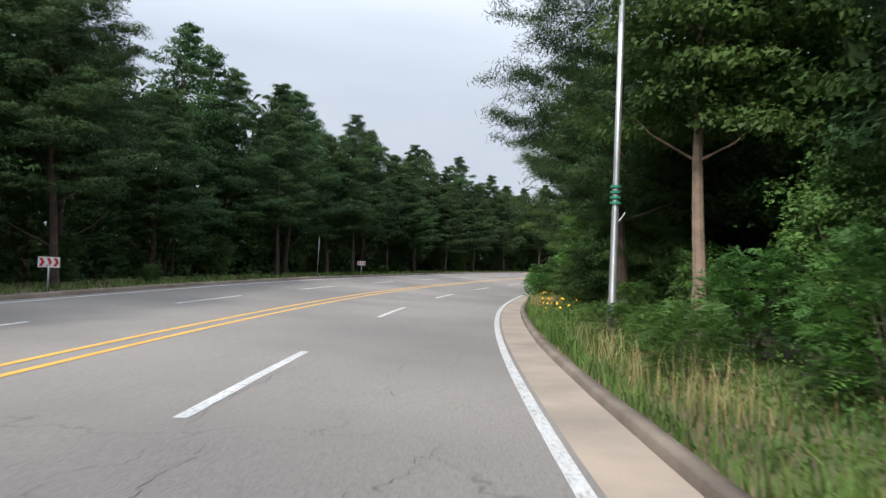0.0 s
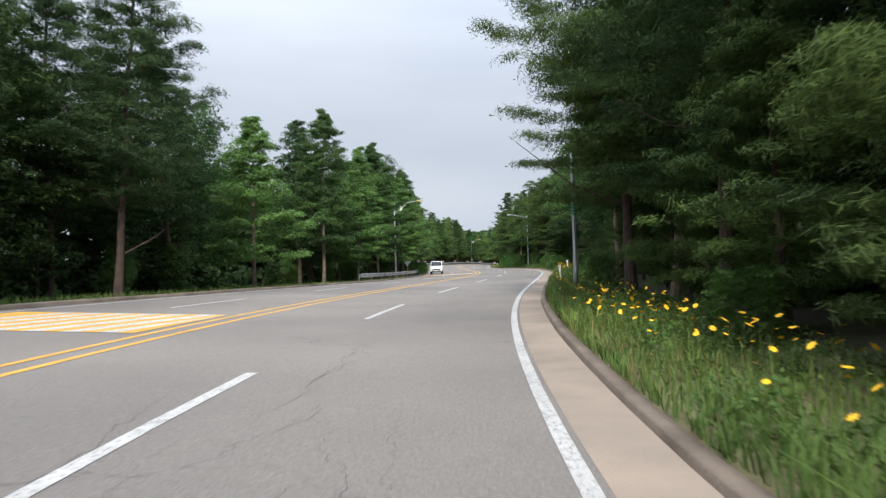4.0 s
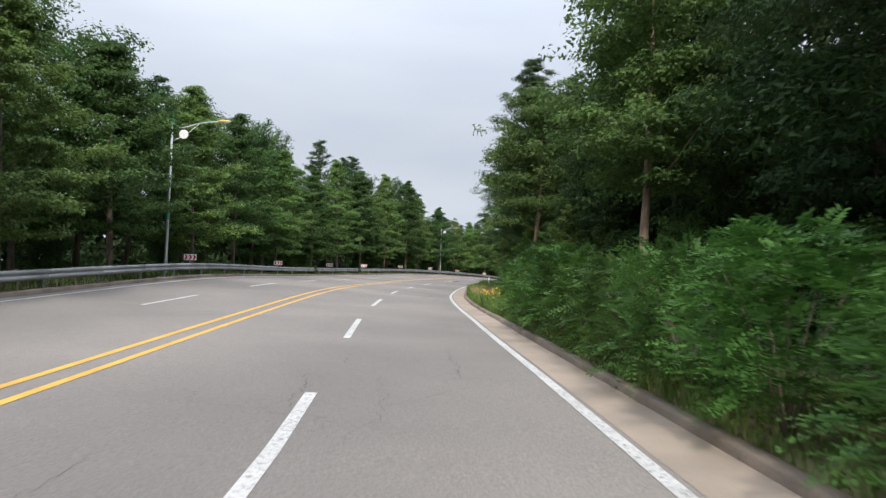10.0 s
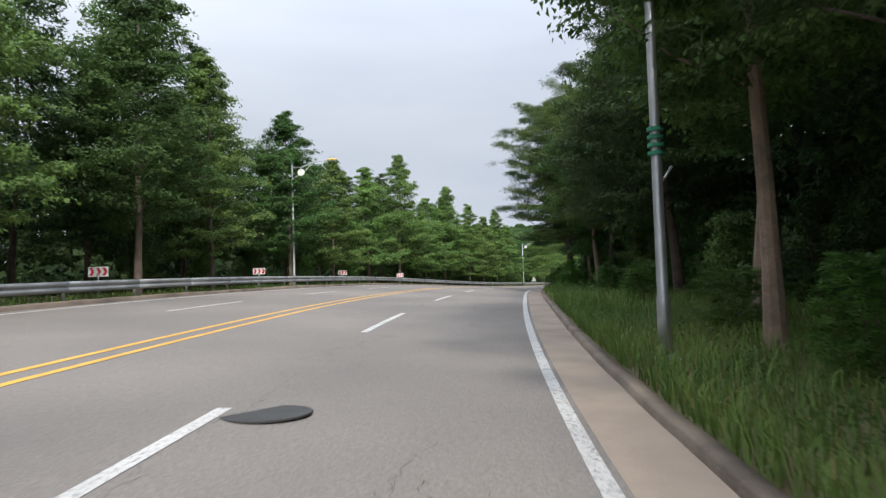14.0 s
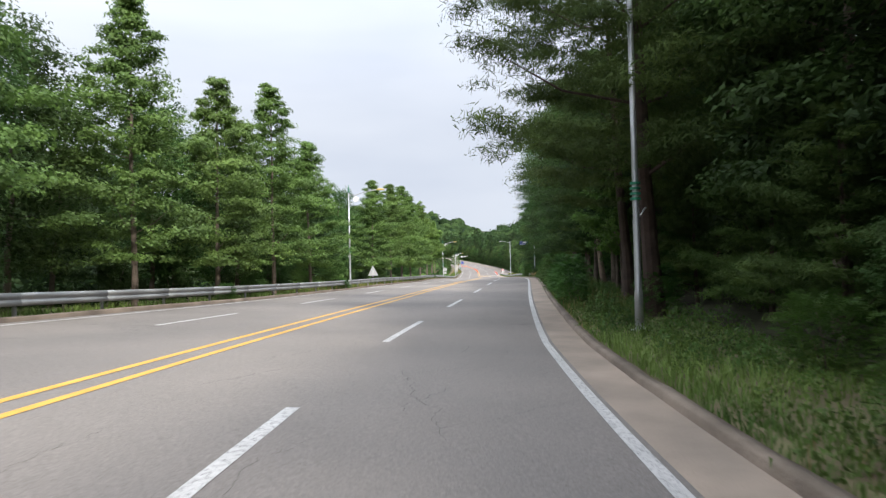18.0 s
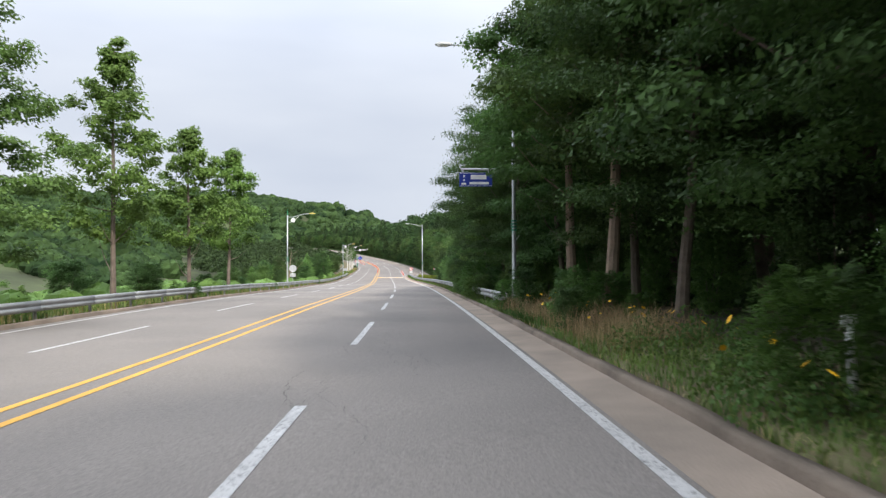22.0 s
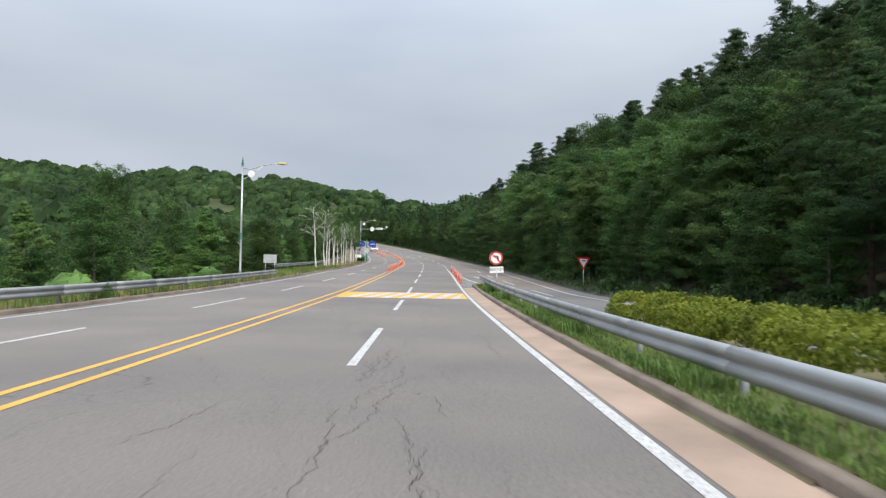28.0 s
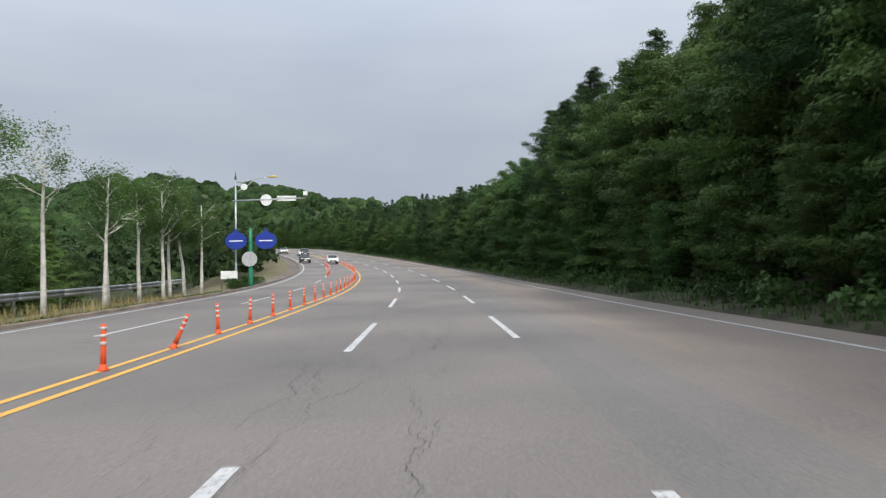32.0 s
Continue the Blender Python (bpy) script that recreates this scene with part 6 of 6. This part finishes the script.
S = 606.6
while S < 632:
    b_ = float(ramp_left(S))
    stroke("hatch_bar", [(S + 1.35 * b_ / 1.5, 0.08), (S, b_ * 0.53)], 0.15)
    stroke("hatch_bar", [(S, b_ * 0.55), (S + 1.05 * b_ / 1.5, b_ - 0.06)], 0.26)
    S += 1.28
# turn arrow and letters' strokes on the slip road
stroke("lane_arrow", [(619.5, 2.82), (625.4, 2.2), (627.0, 2.02), (626.2, 1.93), (624.3, 2.1)], 0.11)
o = new("lane_arrow", mesh_from("lane_arrow", [at(622.0, 2.34, 0.006), at(624.4, 2.42, 0.006), at(624.7, 1.88, 0.006)], [(0, 1, 2)], M_WHITE))
o.parent = road
stroke("lane_arrow", [(619.1, 2.36), (617.1, 3.24)], 0.10)
stroke("lane_arrow", [(618.9, 3.2), (617.6, 2.45)], 0.26)
stroke("lane_arrow", [(617.3, 2.86), (615.3, 2.91)], 0.11)
paint("stop_bar", 521.5, 521.9, -2.9, -1.9, M_WHITE)

# manhole cover and drain grates
p = at(283, -2.9, 0.004)
t = thing("manhole_cover", "dark iron manhole cover in the lane", "manhole cover", m=pose(float(p[0]), float(p[1]), float(p[2]), 0, 0, head(283)))
part("cover", disc(0.45, 0.02, M_IRON, "cover", 28, (0, 0, 0), Matrix.Identity(3)), t)
for S in (498.4,):
    p = at(S, 0.48, 0.012)
    t = thing("drain_grate", "rusty iron drain grate in the gutter", "drain grate", "drain grates", m=pose(float(p[0]), float(p[1]), float(p[2]), 0, 0, head(S)))
    part("frame", box(0.6, 1.0, 0.012, M_IRON, (0, 0, 0), 0.003), t)
    for k in range(12):
        part("bar", box(0.52, 0.035, 0.03, M_IRON, (0, -0.42 + 0.076 * k, 0.012), 0.004), t)

# ---- hedge beside the slip road ----
hx, hsz = [], []
for i in range(1500):
    S, a_ = rng.uniform(543, 579.4), rng.uniform(0, math.pi)
    end_ = 1 - 0.45 * float(ease(S, 577.4, 579.4))
    q = 1.0 if i % 4 else 0.6
    L = 3.3 - 0.86 * q * end_ * math.copysign(abs(math.cos(a_)) ** 0.5, math.cos(a_))
    h_ = 0.12 + 0.80 * q * math.sin(a_) ** 0.5 * (0.7 + 0.3 * end_)
    p = at(S, L)
    hx.append((p[0], p[1], float(road_z(S, L)) + h_ + rng.normal(0, 0.02)))
    hsz.append(0.2)
leafy_stuff("clipped_hedge", "clipped yellow-green hedge behind the guardrail", hx, hsz, 95, 0.17, M_HEDGE, 307, 1.0, "hedge")


# ---- birches ----
def birch(S, lat, h, leafy, seed, lean=2.0):
    """A slim white stem with limbs that fork into fine twigs; leaves hang along the twigs of the living ones."""
    r = np.random.default_rng(seed)
    p = at(S, lat)
    t = thing("birch_tree", "tall white-trunked birch with a thin crown" if leafy else "dead bare white birch trunk", "tree", "birch trees", m=pose(float(p[0]), float(p[1]), float(land(S, lat)) - 0.05, lean * float(r.normal()), lean * float(r.normal()), float(r.uniform(0, 360))))
    n = 8
    off = np.cumsum(r.normal(0, 0.05, (n, 2)), axis=0) * h / 8
    stem = [Vector((off[i, 0], off[i, 1], h * i / (n - 1) - (0.3 if i == 0 else 0))) for i in range(n)]
    rad = [0.115 * (1.15 if i == 0 else 1 - 0.82 * i / (n - 1)) for i in range(n)]
    part("trunk", tube(stem, rad, M_BIRCH, 9, "trunk"), t)
    limbs, ends = [], []
    for k in range(11 if leafy else 5):
        u = r.uniform(0.5, 0.98)
        i = min(n - 2, int(u * (n - 1)))
        b0 = stem[i].lerp(stem[i + 1], u * (n - 1) - i)
        a_, L = k * 2.4 + r.uniform(0, 1), h * r.uniform(0.12, 0.24) * (1.3 - 0.5 * u)
        e0 = b0 + Vector((math.cos(a_) * L * 0.75, math.sin(a_) * L * 0.75, L * r.uniform(0.35, 1.0)))
        limbs.append(tube([b0, b0.lerp(e0, 0.5) - Vector((0, 0, 0.06 * L)), e0], [rad[i] * 0.38, rad[i] * 0.26, 0.012], M_BIRCH, 5))
        for j in range(5):
            q = b0.lerp(e0, r.uniform(0.35, 1.0))
            g = a_ + r.normal(0, 0.9)
            l2 = L * r.uniform(0.3, 0.65)
            e1 = q + Vector((math.cos(g) * l2, math.sin(g) * l2, l2 * r.uniform(-0.2, 0.8)))
            limbs.append(tube([q, q.lerp(e1, 0.6) + Vector((0, 0, 0.05 * l2)), e1], [0.013, 0.009, 0.004], M_BIRCH, 3))
            ends += [q.lerp(e1, 0.5), e1]
    part("limb_spray", joined("limb_spray", limbs, M_BIRCH), t)
    if leafy:
        c = np.array([tuple(e) for e in ends])
        m = int(60 * leafy)
        q = np.repeat(c, m, 0) + r.normal(0, 1, (len(c) * m, 3)) * np.array([0.20, 0.20, 0.24]) - np.array([0, 0, 0.16])
        part("crown", leaf_mesh("crown", q, np.tile([0.2, 0.2, 0.6], (len(q), 1)), 0.055, M_EDGELEAF, 1.5, seed, True), t)


for i, (S, h, leafy) in enumerate(((645.8, 8.5, 0.35), (653, 6.5, 0.3), (655.6, 7.6, 0.6), (657.3, 9.0, 0.55), (660.3, 5.6, 0), (664, 6.4, 0.8), (666.1, 4.6, 0), (672, 6.8, 0.5), (674.4, 7.2, 0.6), (678, 7.8, 0.35), (682.5, 6.4, 0.7), (684, 6.0, 0.6), (686.8, 6.2, 1.2), (690, 6.6, 1.2), (692.6, 6.6, 1.3), (694.6, 6.8, 1.2), (697, 6.3, 1.0))):
    birch(S, -16.0 + 0.3 * math.sin(i * 2.1), h * 0.9, leafy, 500 + i)

# ---- the sign group beside the far lamp ----
p = at(704.5, -15.0)
t = thing("mast_arm_signs", "steel mast arm with white disc, bars and camera", "traffic mast", m=pose(float(p[0]), float(p[1]), float(road_z(704.5, -15)), 0, 0, head(704)))
part("arm", tube([(-0.4, 0, 6.45), (5.0, 0, 6.62)], [0.06, 0.05], M_STEEL, 8), t)
part("round_sign", plate(ring_pts(0.42, 6.5), 0.03, M_WHITEPAINT, "round_sign"), t, "white round sign back", pose(2.1, 0, 0))
part("bar_sign", plate([(2.9, 6.42), (4.3, 6.42), (4.3, 6.58), (2.9, 6.58)], 0.05, M_WHITEPAINT, "bar_sign"), t)
part("bar_sign", plate([(2.9, 6.66), (4.3, 6.66), (4.3, 6.8), (2.9, 6.8)], 0.05, M_WHITEPAINT, "bar_sign"), t)
part("camera_box", box(0.3, 0.5, 0.3, M_WHITEPAINT, (5.0, 0, 6.95), 0.04), t)
p = at(703.6, -13.9)
t = thing("direction_sign", "green pillar with two round blue signs and a pale disc", "road sign", "road signs", m=pose(float(p[0]), float(p[1]), float(road_z(703.6, -14)), 0, 0, head(703)))
part("pillar", tube([(0, 0, 0), (0, 0, 0.5), (0, 0, 3.4), (0, 0, 4.4)], [0.16, 0.16, 0.14, 0.08], M_GREENPAINT, 12), t, "green tapered pillar")
for x in (-1.05, 1.1):
    part("blue_sign", plate([(x + 0.78 * math.cos(2 * math.pi * k / 24), 3.45 + 0.62 * math.sin(2 * math.pi * k / 24) + (0.3 if k == 6 else 0)) for k in range(24)], 0.05, M_BLUE, "blue_sign"), t, "round blue sign")
for x in (-1.05, 1.1):
    part("writing", flat_shape([(x - 0.5, 3.4), (x + 0.5, 3.4), (x + 0.5, 3.48), (x - 0.5, 3.48)], M_WHITEPAINT, "writing", -0.028), t, "white bar of writing")
part("disc", plate(ring_pts(0.55, 2.1), 0.05, M_GREYPAINT, "disc"), t, "pale grey disc", pose(-0.05, -0.2, 0))
p = at(704.3, -15.6)
t = thing("notice_board", "small white notice board on two posts", "notice board", m=pose(float(p[0]), float(p[1]), float(land(704.3, -15.6)), 0, 0, head(704)))
part("board", plate([(-0.6, 0.7), (0.6, 0.7), (0.6, 1.3), (-0.6, 1.3)], 0.04, M_WHITEPAINT, "board"), t)
for x in (-0.55, 0.55):
    part("leg", tube([(x, 0.04, -0.1), (x, 0.04, 1.35)], [0.04, 0.04], M_BARK, 8), t)
for i in range(9):
    plant(SHRUBS, 703 + i * 1.3, -14.9 - 0.5 * (i % 2), 0.5, 0.7, 2.0)


# ---- vehicles ----
def car(S, lat, paint_m, label, turn, L=4.3, W_=1.75, H=1.5, van=False):
    p = at(S, lat)
    c = thing("van" if van else "car", label, "car", "cars on the road", m=pose(float(p[0]), float(p[1]), float(p[2]) + 0.01, 0, 0, head(S) + turn))
    hl = L / 2
    hood = 0.56 * H
    if van:
        side_ = [(-hl, 0.30), (hl - 0.05, 0.30), (hl, 0.5), (hl - 0.07, hood - 0.06), (hl - 0.62, hood + 0.06), (hl - 1.2, H - 0.06), (hl - 1.65, H), (-hl + 0.4, H - 0.03), (-hl + 0.12, hood + 0.1), (-hl, hood - 0.1)]
    else:
        side_ = [(-hl, 0.30), (hl - 0.05, 0.30), (hl, 0.5), (hl - 0.1, hood - 0.03), (hl - 1.1, hood + 0.06), (hl - 1.8, H - 0.03), (hl - 2.4, H), (-hl + 0.9, H - 0.04), (-hl + 0.25, hood + 0.1), (-hl, hood)]

    def fn(bm):
        rows = []
        for w, sc in ((-0.5, 1.0), (0.5, 1.0)):
            rows.append([bm.verts.new((w * W_ * (1 - 0.16 * max(0, (z - hood) / (H - hood + 1e-6))), y, z)) for y, z in side_])
        n = len(side_)
        bm.faces.new(rows[0])
        bm.faces.new(rows[1][::-1])
        for i in range(n):
            bm.faces.new((rows[0][i], rows[0][(i + 1) % n], rows[1][(i + 1) % n], rows[1][i])[::-1])
        bmesh.ops.recalc_face_normals(bm, faces=bm.faces)
        bmesh.ops.bevel(bm, geom=list(bm.edges), offset=0.05, segments=2, affect="EDGES", profile=0.6)
    body = part("body", bm_mesh("body", fn, paint_m, True), c)
    wy0, wy1 = (hl - 0.64, hl - 1.16) if van else (hl - 1.13, hl - 1.78)
    z0, z1 = (hood + 0.08, H - 0.12) if van else (hood + 0.1, H - 0.07)
    w0, w1 = W_ * 0.44, W_ * 0.38
    part("windscreen", mesh_from("windscreen", [(-w0, wy0 + 0.02, z0 + 0.03), (w0, wy0 + 0.02, z0 + 0.03), (w1, wy1 + 0.02, z1 + 0.03), (-w1, wy1 + 0.02, z1 + 0.03)], [(0, 1, 2, 3)], M_GLASS), body)
    for s in (-1, 1):
        ya, yb = hl - (1.3 if van else 1.7), -hl + (0.3 if van else 0.7)
        for a, b in ((ya, (ya + yb) / 2 + 0.06), ((ya + yb) / 2 - 0.06, yb)):
            xa, xb = s * (W_ * 0.5 * 0.985 + 0.006), s * (W_ * 0.5 * 0.865 + 0.006)
            part("side_window", mesh_from("side_window", [(xa, a, hood + 0.07), (xa, b, hood + 0.07), (xb, b - (0.05 if b < 0 else 0), H - 0.13), (xb, a - 0.25, H - 0.13)], [(0, 1, 2, 3)], M_GLASS), body)
        part("headlight", box(0.32, 0.1, 0.16, M_LEDLIGHT, (s * W_ * 0.36, hl - 0.05, 0.72), 0.03), body)
        part("mirror", box(0.18, 0.12, 0.14, paint_m, (s * (W_ * 0.5 + 0.1), hl - (1.15 if van else 1.55), hood + 0.12), 0.03), body)
        for y in (hl - 0.8, -hl + 0.75):
            w_ = part("wheel", disc(0.31, 0.2, M_TYRE, "wheel", 20, (s * (W_ * 0.5 - 0.08), y, 0.31), Matrix.Rotation(math.pi / 2, 3, "Y")), c)
            part("rim", disc(0.19, 0.21, M_STEEL, "rim", 14, (s * (W_ * 0.5 - 0.07), y, 0.31), Matrix.Rotation(math.pi / 2, 3, "Y")), w_)
    part("grille", box(W_ * 0.6, 0.06, 0.16, M_BLACK, (0, hl - 0.0, 0.55), 0.02), body)
    part("bumper_intake", box(W_ * 0.72, 0.05, 0.1, M_BLACK, (0, hl - 0.01, 0.36), 0.02), body)
    part("number_plate", box(0.5, 0.03, 0.12, M_WHITEPAINT, (0, hl + 0.02, 0.42), 0.005), body)
    return c


car(179.8, -12.0, M_CARWHITE, "white boxy small van with dark windows", 180, 3.6, 1.6, 1.7, True)
car(816, -9.2, M_CARWHITE, "white saloon car with dark windows", 180)
car(778, -12.4, M_CARDARK, "dark saloon car on the outer lane", 180)
car(816, -8.8, M_CARDARK, "dark car coming down the hill", 180, 4.4, 1.8, 1.7, True)
car(830, -11.5, M_CARWHITE, "white saloon car coming down the hill", 180)
car(772, -8.2, M_CARWHITE, "white hatchback near the lane posts", 180)

for t in PROTOTYPES:
    for o in [*t.children_recursive, t]:
        bpy.data.objects.remove(o)
